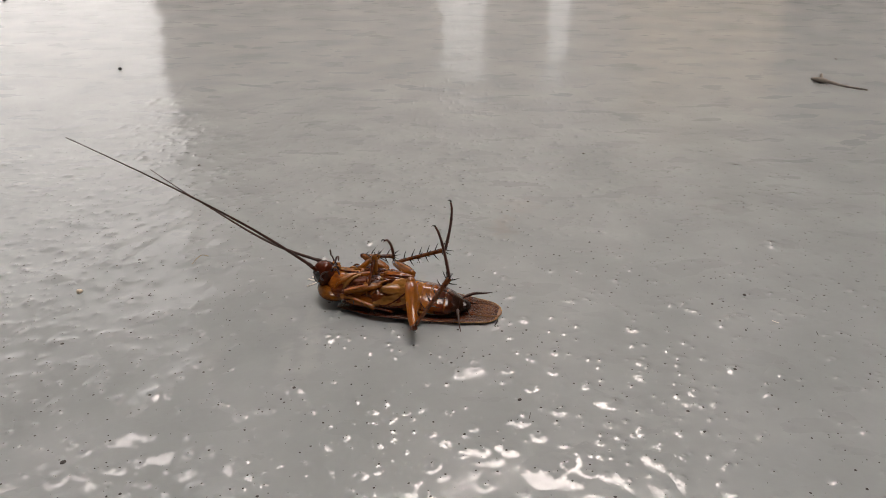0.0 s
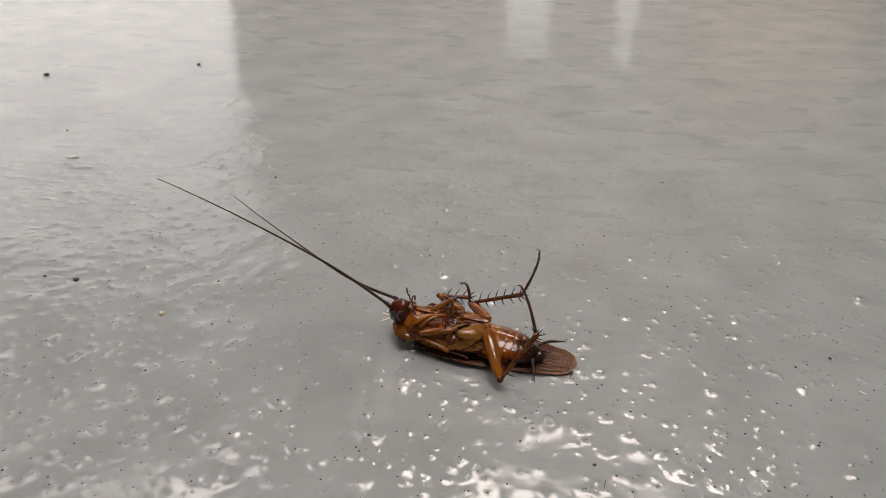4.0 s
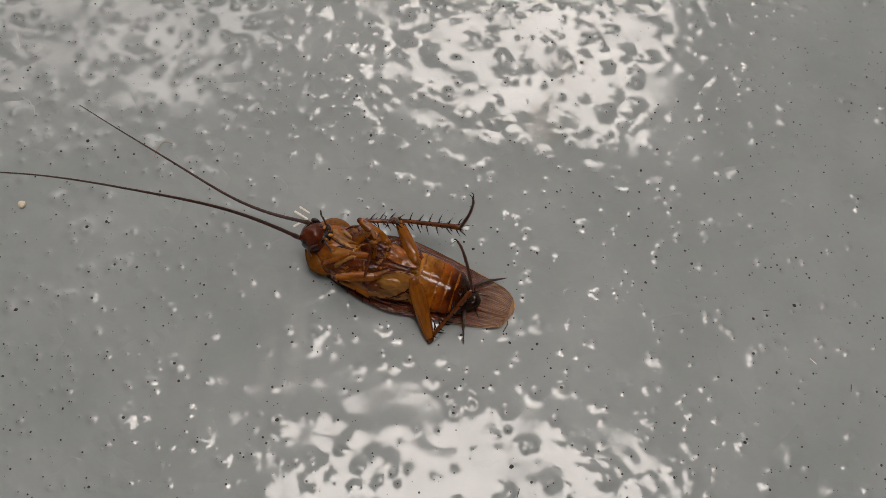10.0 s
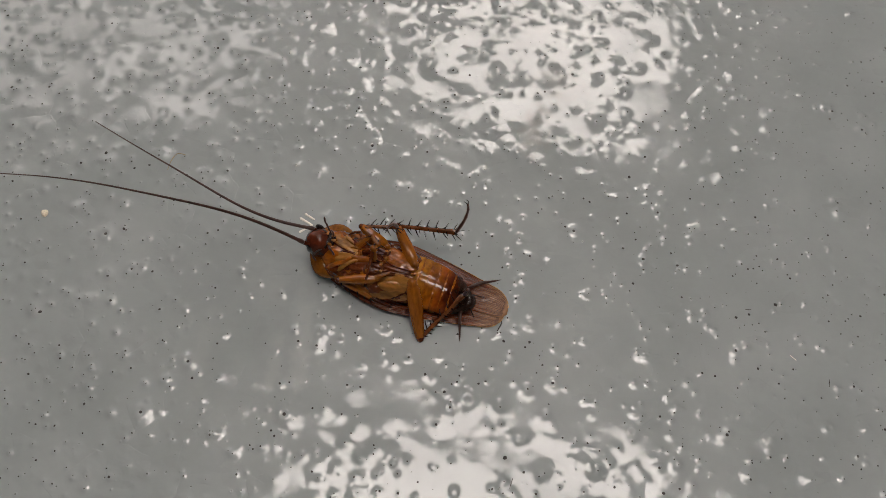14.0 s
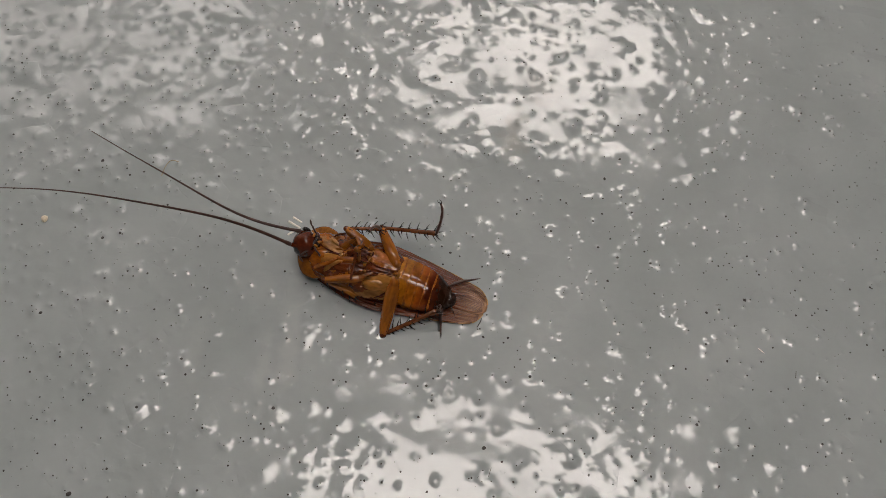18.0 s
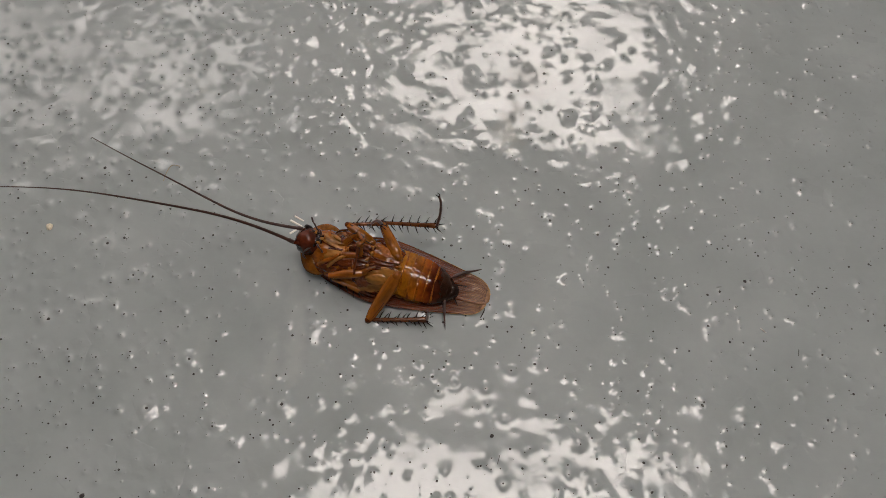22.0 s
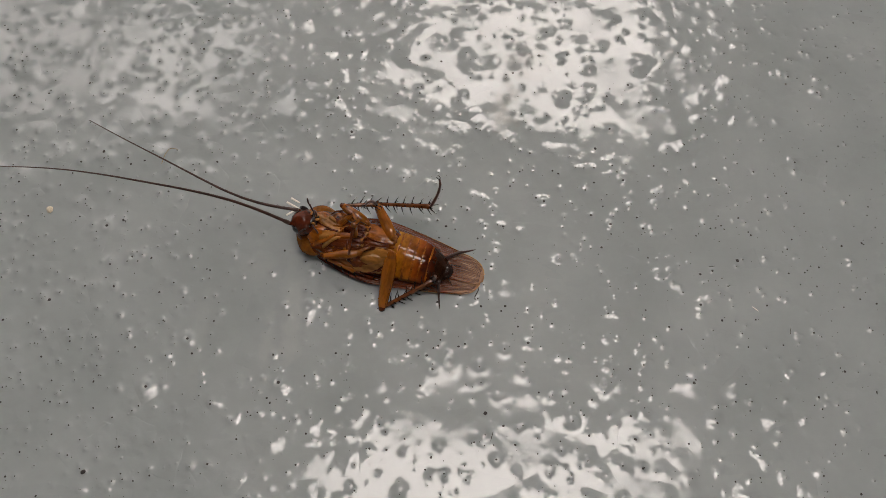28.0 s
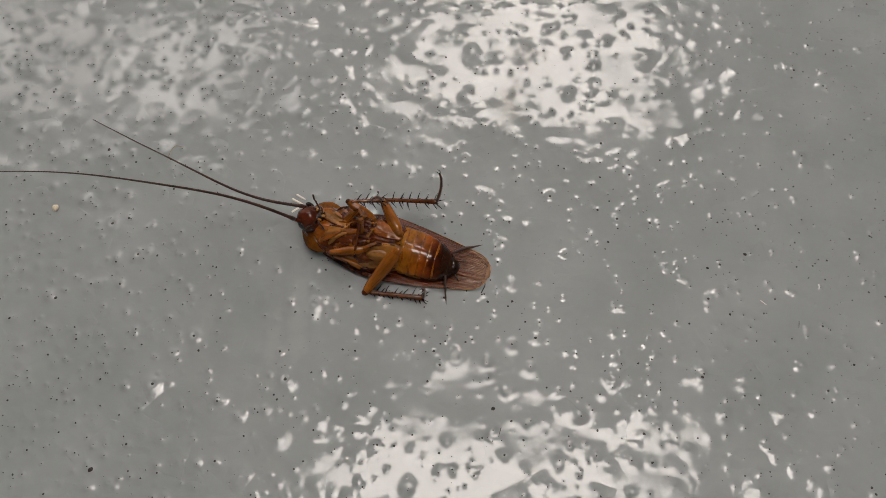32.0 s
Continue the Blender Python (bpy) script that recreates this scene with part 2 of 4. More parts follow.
def wing_membrane():
    """Thin wing: dark red-brown at the root, paling to streaky straw towards the tip."""
    m = material("wing_membrane", (0.115, 0.024, 0.006), 0.14, 0.4, 600, 0.0003, 2600, coat=0.0, spec=0.32, stretch=(0.08, 1, 1))
    nt = m.node_tree
    p = nt.nodes["Principled BSDF"]
    tc = nt.nodes.new("ShaderNodeTexCoord")
    sep = nt.nodes.new("ShaderNodeSeparateXYZ")
    nt.links.new(tc.outputs["Object"], sep.inputs[0])
    mp = nt.nodes.new("ShaderNodeMapping")
    mp.inputs["Scale"].default_value = (0.1, 1, 0.1)
    nt.links.new(tc.outputs["Object"], mp.inputs[0])
    streak = nt.nodes.new("ShaderNodeTexNoise")
    streak.inputs["Scale"].default_value, streak.inputs["Detail"].default_value = 2600, 2
    nt.links.new(mp.outputs[0], streak.inputs["Vector"])
    along = nt.nodes.new("ShaderNodeMapRange")
    along.inputs[1].default_value, along.inputs[2].default_value, along.inputs[3].default_value, along.inputs[4].default_value = 0.008, 0.0205, -0.25, 0.75
    nt.links.new(sep.outputs[0], along.inputs[0])
    add = nt.nodes.new("ShaderNodeMath")
    add.operation = "MULTIPLY_ADD"
    nt.links.new(streak.outputs[0], add.inputs[0])
    add.inputs[1].default_value = 0.9
    nt.links.new(along.outputs[0], add.inputs[2])
    cut = nt.nodes.new("ShaderNodeMapRange")
    cut.inputs[1].default_value, cut.inputs[2].default_value = 0.62, 0.95
    nt.links.new(add.outputs[0], cut.inputs[0])
    mix = nt.nodes.new("ShaderNodeMix")
    mix.data_type = "RGBA"
    nt.links.new(cut.outputs[0], mix.inputs[0])
    nt.links.new(p.inputs["Base Color"].links[0].from_socket, mix.inputs[6])
    mix.inputs[7].default_value = (0.33, 0.175, 0.09, 1)
    nt.links.new(mix.outputs[2], p.inputs["Base Color"])
    return m


FLOOR_A, FLOOR_B = (0.288, 0.316, 0.317), (0.369, 0.398, 0.398)
PAINT = floor_paint()
WALL = material("wall_paint", (0.68, 0.66, 0.63), 0.6, 0.93, 3, 0.0008, 60)
CEIL = material("ceiling_tile", (0.3, 0.3, 0.295), 0.8, 0.9, 20, 0.001, 80)
WHITE = material("white_laminate", (0.8, 0.77, 0.74), 0.35, 0.96, 4)
BEIGE = material("beige_laminate", (0.92, 0.83, 0.7), 0.4, 0.95, 6)
GREY = material("grey_steel", (0.4, 0.4, 0.4), 0.35, 0.85, 15, metal=0.8)
TUBE = glow("lamp_diffuser", (1.0, 0.89, 0.81), LAMP)
# glow of the added fill panel
FILL = glow("fill_diffuser", (1.0, 0.88, 0.82), LAMP * 0.32)
DIM = glow("dim_diffuser", (1.0, 0.9, 0.84), LAMP * 0.5)
# glow of the added board behind the low slits, no known source
SLIT_GLOW = glow("slit_glow", (1.0, 0.94, 0.9), 0.44)
DAY = glow("daylight", (1.0, 0.95, 0.92), 0.85)
GRIT = material("dark_grit", (0.035, 0.03, 0.028), 0.7, 0.5, 3000)
CRUMB = material("pale_crumb", (0.62, 0.55, 0.42), 0.6, 0.8, 2500)
LITTER = material("grey_litter", (0.22, 0.19, 0.16), 0.7, 0.7, 500)
DUST = material("faint_grit", (0.17, 0.16, 0.15), 0.7, 0.6, 1500)
FIBRE = material("brown_fibre", (0.28, 0.2, 0.1), 0.6, 0.7, 1500)
CHIP = material("white_chip", (0.8, 0.78, 0.7), 0.3, 0.9, 2000)
AMBER = material("amber_chitin", (0.235, 0.071, 0.005), 0.14, 0.5, 560, 0.00006, 1500, coat=0.3, spec=0.32, sss=0.12, stretch=(0.3, 1, 1))
RUST = material("rust_chitin", (0.075, 0.013, 0.003), 0.07, 0.45, 480, 0.00012, 1500, coat=0.16, spec=0.32, sss=0.06)
DARK = material("dark_chitin", (0.012, 0.003, 0.0015), 0.13, 0.55, 500, 0.0001, 1800, coat=0.12)
PALE = material("pale_chitin", (0.285, 0.12, 0.024), 0.16, 0.5, 500, 0.00012, 1300, coat=0.3, spec=0.32, sss=0.12, stretch=(0.35, 1, 1))
OLIVE = material("olive_chitin", (0.15, 0.05, 0.005), 0.12, 0.4, 450, 0.0001, 1300, coat=0.16, spec=0.32, sss=0.1)
HEADM = material("head_chitin", (0.08, 0.015, 0.005), 0.12, 0.4, 420, 0.00008, 1700, coat=0.16, spec=0.32)
WINGM = wing_membrane()
BELLY = belly_skin()
WINGTIP = material("wing_edge", (0.5, 0.29, 0.1), 0.2, 0.5, 900, 0.0001, 2200, coat=0.2, sss=0.1)
SHIN_BROWN = material("shin_brown", (0.12, 0.036, 0.01), 0.15, 0.5, 500, 0.0001, 1500, coat=0.1)
TARSUS = material("foot_brown", (0.07, 0.022, 0.011), 0.3, 0.6, 900, 0.00006, 2500)
VEINM = material("wing_vein", (0.085, 0.026, 0.011), 0.35, 0.6, 500)
FOLD_A = material("folded_amber", (0.22, 0.06, 0.004), 0.08, 0.4, 600, 0.0003, 900, coat=0.5, spec=0.32, sss=0.08, stretch=(0.5, 1, 1))
FOLD_C = material("folded_brown", (0.11, 0.023, 0.002), 0.09, 0.4, 600, 0.0004, 900, coat=0.5, spec=0.32, sss=0.06, stretch=(0.5, 1, 1))
FOLD_B = material("folded_rust", (0.09, 0.019, 0.003), 0.07, 0.4, 600, 0.0004, 900, coat=0.5, spec=0.32, stretch=(0.6, 1, 1))
EYE = material("eye_black", (0.008, 0.006, 0.006), 0.12, 0.8, 2000, 0.00002, 9000, coat=0.5)
FEELER = material("feeler_brown", (0.042, 0.015, 0.009), 0.4, 0.6, 900, 0.00004, 4000)


# ---- mesh helpers ----
def mesh_of(name, bm, mat, smooth=True):
    bmesh.ops.recalc_face_normals(bm, faces=bm.faces)
    me = bpy.data.meshes.new(name)
    bm.to_mesh(me)
    bm.free()
    if smooth:
        me.shade_smooth()
    me.materials.append(mat)
    return me


def part(name, bm, mat, parent, label="", smooth=True):
    ob = new(name, bm if isinstance(bm, bpy.types.Mesh) else mesh_of(name, bm, mat, smooth))
    ob.parent = parent
    return tagged(ob, label)


def thing(name, bm, mat, label, category, group="", kind="", smooth=True):
    return tagged(new(name, mesh_of(name, bm, mat, smooth)), label, category, group, kind)


def box(bm, lo, hi, bevel=0.0):
    r = bmesh.ops.create_cube(bm, size=1.0)
    for v in r["verts"]:
        v.co = Vector([lo[i] + (v.co[i] + 0.5) * (hi[i] - lo[i]) for i in range(3)])
    if bevel:
        bmesh.ops.bevel(bm, geom=list({e for v in r["verts"] for e in v.link_edges}), offset=bevel, segments=2, affect="EDGES")
    return bm


def sweep(bm, rings):
    """Joins closed rings of equal count into a capped skin."""
    made = [[bm.verts.new(p) for p in ring] for ring in rings]
    n = len(made[0])
    for a, b in zip(made, made[1:]):
        for i in range(n):
            bm.faces.new((a[i], a[(i + 1) % n], b[(i + 1) % n], b[i]))
    bm.faces.new(made[0])
    bm.faces.new(made[-1][::-1])
    return bm


def tube(pts, radii, n=10, flat=1.0, up=(0, 0, 1), bm=None, wobble=0.0):
    """A tapered limb along points in millimetres, with rounded ends; flat squeezes it along up."""
    bm = bm or bmesh.new()
    pts = [Vector(p) for p in pts]
    first, last = pts[0] - pts[1], pts[-1] - pts[-2]
    first.normalize(), last.normalize()
    line = [(pts[0] + first * radii[0] * 0.8, radii[0] * 0.12), (pts[0] + first * radii[0] * 0.5, radii[0] * 0.75)]
    line += list(zip(pts, radii))
    line += [(pts[-1] + last * radii[-1] * 0.5, radii[-1] * 0.75), (pts[-1] + last * radii[-1] * 0.8, radii[-1] * 0.12)]
    rings = []
    for i, (p, r) in enumerate(line):
        d = (line[min(i + 1, len(line) - 1)][0] - line[max(i - 1, 0)][0]).normalized()
        side = d.cross(Vector(up))
        side = side.normalized() if side.length > 1e-4 else d.cross(Vector((0, 1, 0))).normalized()
        top = side.cross(d).normalized()
        ring = []
        for k in range(n):
            a = 2 * math.pi * k / n
            q = 1 + (wobble * noise.noise(p * 1.7 + Vector((a, 0, 0))) if wobble else 0)
            ring.append((p + (side * math.cos(a) * r + top * math.sin(a) * r * flat) * q) * MM)
        rings.append(ring)
    return sweep(bm, rings)


def spline(pts, steps=6):
    """A smooth run of points through a few given ones."""
    pts = [Vector(p) for p in pts]
    out = []
    for i in range(len(pts) - 1):
        a, b, c, d = pts[max(i - 1, 0)], pts[i], pts[i + 1], pts[min(i + 2, len(pts) - 1)]
        for s in range(steps):
            t = s / steps
            out.append(0.5 * (2 * b + (c - a) * t + (2 * a - 5 * b + 4 * c - d) * t * t + (3 * b - a - 3 * c + d) * t ** 3))
    return out + [pts[-1]]


def blob(c, r, turn=(0, 0, 0), seg=20, rings=12, bm=None, lump=0.06, freq=0.5):
    """A lumpy ellipsoid in millimetres."""
    bm = bm or bmesh.new()
    m = Euler([radians(a) for a in turn]).to_matrix()
    made = bmesh.ops.create_uvsphere(bm, u_segments=seg, v_segments=rings, radius=1.0)["verts"]
    for v in made:
        q = Vector((v.co.x * r[0], v.co.y * r[1], v.co.z * r[2]))
        q *= 1 + lump * noise.noise(q * freq + Vector(c))
        v.co = (Vector(c) + m @ q) * MM
    return bm


def loft(stations, n=28, bm=None, peak=0.0):
    """Rings across x: (x, centre y, half width, low z, high z), in millimetres."""
    rings = []
    for x, cy, w, lo, hi in stations:
        mid = lo + (hi - lo) * 0.42
        ring = []
        for k in range(n):
            a = 2 * math.pi * k / n
            s = math.sin(a)
            ring.append(Vector((x, cy + w * math.cos(a) * (1 - peak * s * s if s >= 0 else 1 - 0.1 * s * s), mid + (hi - mid) * s if s >= 0 else mid + (mid - lo) * s)) * MM)
        rings.append(ring)
    return sweep(bm or bmesh.new(), rings)


def aim(a, b, up=(0, 0, 1)):
    """The pose, in millimetres, of a limb that runs along its own x from a to b."""
    a, b = Vector(a), Vector(b)
    x = (b - a).normalized()
    y = Vector(up).cross(x)
    y = y.normalized() if y.length > 1e-3 else Vector((0, 1, 0))
    z = x.cross(y)
    m = Matrix((x, y, z)).transposed().to_4x4()
    m.translation = a * MM
    return m


def reach(a, b, length):
    """The point at a length from a on the way to b."""
    a, b = Vector(a), Vector(b)
    return a + (b - a).normalized() * length


# ---- the room ----
def plate(name, lo, hi, mat, label, category):
    return thing(name, box(bmesh.new(), lo, hi), mat, label, category, kind="structure", smooth=False)


bm = bmesh.new()
for lo, hi in (((-3.6, 3.3, 0), (-3.0, 3.45, 2.6)), ((-1.12, 3.3, 0), (0.04, 3.45, 2.6)), ((0.28, 3.3, 0), (0.52, 3.45, 2.6)), ((0.66, 3.3, 0), (3.6, 3.45, 2.6)), ((0.04, 3.3, 0), (0.28, 3.45, 0.06)), ((0.04, 3.3, 0.9), (0.28, 3.45, 2.6)), ((0.52, 3.3, 0), (0.66, 3.45, 0.06)), ((0.52, 3.3, 0.95), (0.66, 3.45, 2.6)), ((-3.0, 3.3, 0), (-1.12, 3.45, 0.1)), ((-3.0, 3.3, 2.3), (-1.12, 3.45, 2.6))):
    box(bm, lo, hi)
thing("wall_north", bm, WALL, "off-white painted wall with a tall glazed opening", "wall", kind="structure", smooth=False)
plate("wall_south", (-3.6, -3.45, 0), (3.6, -3.3, 2.6), WALL, "plain off-white painted room wall", "wall")
plate("wall_west", (-3.75, -3.45, 0), (-3.6, 3.45, 2.6), WALL, "plain off-white painted room wall", "wall")
plate("wall_east", (3.6, -3.45, 0), (3.75, 3.45, 2.6), WALL, "plain off-white painted room wall", "wall")
plate("ceiling", (-3.6, -3.3, 2.52), (3.6, 3.3, 2.6), CEIL, "white flat ceiling with light panels", "ceiling")


def ceiling_light(x, y, sx, sy, mat, label):
    root = tagged(new("ceiling_light"), label, "ceiling light", "ceiling lights")
    root.location = (x, y, 2.52)
    bm = bmesh.new()
    t = 0.035
    for lo, hi in (((-sx, -sy, -0.03), (sx, -sy + t, 0)), ((-sx, sy - t, -0.03), (sx, sy, 0)), ((-sx, -sy + t, -0.03), (-sx + t, sy - t, 0)), ((sx - t, -sy + t, -0.03), (sx, sy - t, 0))):
        box(bm, lo, hi)
    part("frame", bm, WHITE, root, "white enamelled frame", False)
    part("diffuser", box(bmesh.new(), (-sx + t, -sy + t, -0.022), (sx - t, sy - t, -0.014)), mat, root, "glowing opal diffuser", False)
    return root


ceiling_light(0.35, 1.93, 0.62, 0.33, TUBE, "bright rectangular fluorescent ceiling panel, switched on")
ceiling_light(0.25, 0.06, 0.62, 0.33, TUBE, "bright rectangular fluorescent ceiling panel, switched on")
ceiling_light(-1.05, 1.86, 0.33, 0.28, DIM, "small square dim ceiling panel, switched on")
# added fill light that brightens the floor's left side; no lamp known there
ceiling_light(-1.8, 1.84, 0.36, 0.3, FILL, "small square fill panel added to the ceiling, glowing faintly")


def tall_window():
    """A floor-to-lintel glazed opening with bright daylight outside."""
    root = tagged(new("window_1"), "tall glazed opening in the wall, bright daylight outside", "window", kind="structure")
    root.location = (-2.06, 3.37, 0)
    for lo, hi in (((-0.94, -0.04, 0.1), (-0.88, 0.04, 2.3)), ((0.88, -0.04, 0.1), (0.94, 0.04, 2.3)), ((-0.88, -0.04, 0.1), (0.88, 0.04, 0.16)), ((-0.88, -0.04, 2.24), (0.88, 0.04, 2.3))):
        part("window_frame", box(bmesh.new(), lo, hi, 0.003), WHITE, root, "white painted frame bar", False)
    p = part("pane", box(bmesh.new(), (-0.88, -0.004, 0.16), (0.88, 0.004, 2.24)), GLASS, root, "clear glass pane", False)
    p.visible_shadow = False
    thing("backdrop", box(bmesh.new(), (-4.4, 3.9, -0.2), (-0.55, 3.95, 3.2)), DAY, "pale bright daylight outside the glazing", "backdrop", kind="structure", smooth=False)
    # added board; its glow makes the slits mirror as pale columns in the floor
    thing("backdrop", box(bmesh.new(), (-0.5, 3.9, -0.2), (2.2, 3.95, 3.2)), SLIT_GLOW, "added glowing board behind the two low slits", "backdrop", kind="structure", smooth=False)


def added_slit(name, x, half, top):
    """An added low slit, standing in for an unknown bright upright the floor mirrors."""
    root = tagged(new(name), "narrow low glazed slit added in place of an unknown bright upright", "window", kind="structure")
    root.location = (x, 3.37, 0)
    w = half - 0.02
    for lo, hi in (((-half, -0.03, 0.06), (-w, 0.03, top)), ((w, -0.03, 0.06), (half, 0.03, top)), ((-w, -0.03, 0.06), (w, 0.03, 0.08)), ((-w, -0.03, top - 0.02), (w, 0.03, top))):
        part("window_frame", box(bmesh.new(), lo, hi, 0.003), WHITE, root, "white painted frame bar", False)
    p = part("pane", box(bmesh.new(), (-w, -0.004, 0.08), (w, 0.004, top - 0.02)), GLASS, root, "clear glass pane", False)
    p.visible_shadow = False


def clear_glass():
    m = bpy.data.materials.new("clear_glass")
    m.use_nodes = True
    p = m.node_tree.nodes["Principled BSDF"]
    p.inputs["Base Color"].default_value = (0.95, 0.97, 0.96, 1)
    p.inputs["Transmission Weight"].default_value, p.inputs["Roughness"].default_value, p.inputs["IOR"].default_value = 1.0, 0.0, 1.05
    return m


GLASS = clear_glass()


def low_cabinet():
    root = tagged(new("low_cabinet"), "low beige laminate cabinet against the wall", "cabinet")
    root.location = (1.13, 3.08, 0)
    part("body", box(bmesh.new(), (-0.26, -0.2, 0.06), (0.26, 0.2, 0.97), 0.004), BEIGE, root, smooth=False)
    part("plinth", box(bmesh.new(), (-0.25, -0.17, 0), (0.25, 0.19, 0.06)), GREY, root, "dark recessed plinth", False)
    part("top", box(bmesh.new(), (-0.28, -0.23, 0.97), (0.28, 0.21, 1.0), 0.005), WHITE, root, "white cabinet top", False)
    for z in (0.08, 0.53):
        d = part("drawer_front", box(bmesh.new(), (-0.25, -0.222, z), (0.25, -0.202, z + 0.43), 0.003), BEIGE, root, smooth=False)
        part("handle", box(bmesh.new(), (-0.07, -0.245, z + 0.34), (0.07, -0.223, z + 0.355), 0.003), GREY, d, "steel bar handle", False)


tall_window()
# invented slits where the floor mirrors pale uprights of unknown origin
added_slit("slit_1", 0.16, 0.12, 0.9)
added_slit("slit_2", 0.59, 0.07, 0.95)
low_cabinet()


# ---- the painted floor ----
def graded(lo, hi, step, far_lo, far_hi, grow, grow_far):
    """Grid lines, dense from lo to hi and widening outward."""
    mid = list(np.arange(lo, hi + step / 2, step))

    def out(limit, start):
        d, s, res = 0.0, step, []
        while d < limit:
            s *= grow if d < 0.35 else grow_far
            d += s
            res.append(d)
        res[-1] = limit
        return res
    left = [lo - d for d in out(lo - far_lo, lo)][::-1]
    return np.array(left + mid + [hi + d for d in out(far_hi - hi, hi)])


# the larger blisters in the paint, in millimetres, with their widths
BLISTERS = [(13.0, -21.8, 1.7), (-9.9, 28.7, 1.5), (63.4, -8.1, 1.1), (46.0, 8.8, 1.0), (-38.1, -19.3, 1.4), (32.1, 13.7, 1.0), (-52.0, -2.7, 1.1),
           (49.2, 19.4, 1.1), (94.8, 43.9, 1.2), (23.8, -6.2, 1.1), (59.9, 69.8, 1.3), (-58.5, 4.0, 1.4), (-44.4, -29.0, 1.5), (-19.5, -27.2, 1.5),
           (8.7, -20.8, 1.2), (9.9, -23.5, 1.2), (-15.1, -12.0, 1.3), (43.0, -25.0, 1.2), (60.6, -24.1, 1.3), (79.9, -21.3, 1.1), (55.8, 14.0, 0.9), (28.5, -17.4, 1.0)]


def pits():
    """Blisters of the paint, each with a burst pinhole: x, y, hole radius, hole depth, blister radius and height, skirt radius and height, in metres."""
    rng = np.random.default_rng(7)
    rows = []
    for x, y, s in BLISTERS:
        rows.append((x * MM, y * MM, 0.42 * s * MM, 0.26 * s * MM, 0.85 * s * MM, 0.24 * s * MM, 1.7 * s * MM, 0.13 * s * MM))
    n = 12500
    xs, ys = rng.uniform(-0.21, 0.23, n), rng.uniform(-0.055, 0.30, n)
    # some lie in loose clusters
    cx, cy = rng.uniform(-0.21, 0.23, 700), rng.uniform(-0.055, 0.30, 700)
    pick = rng.integers(0, 700, 1200)
    xs = np.append(xs, cx[pick] + rng.normal(0, 0.005, 1200))
    ys = np.append(ys, cy[pick] + rng.normal(0, 0.005, 1200))
    keep = np.hypot((xs + 0.02) / 0.13, (ys - 0.01) / 0.09) < rng.uniform(0.7, 2.4, len(xs))
    for x, y in zip(xs[keep], ys[keep]):
        u = rng.random()
        hole = (0.15 + 0.16 * rng.random() ** 2.0) * MM
        deep = hole * rng.uniform(0.2, 0.5)
        if u < 0.08:
            dome, slope = rng.uniform(0.6, 0.9) * MM, rng.uniform(0.16, 0.34)
        elif u < 0.5:
            dome, slope = rng.uniform(0.32, 0.49) * MM, rng.uniform(0.2, 0.45)
        else:
            dome, slope = rng.uniform(0.24, 0.32) * MM, rng.uniform(0.22, 0.48)
        skirt = 1.3 * dome + rng.uniform(0.25, 0.75) * MM
        rows.append((x, y, hole, deep, dome, dome * slope, skirt, skirt * rng.choice((0.0, 0.03, 0.06, 0.1))))
    return rows


PITS = pits()


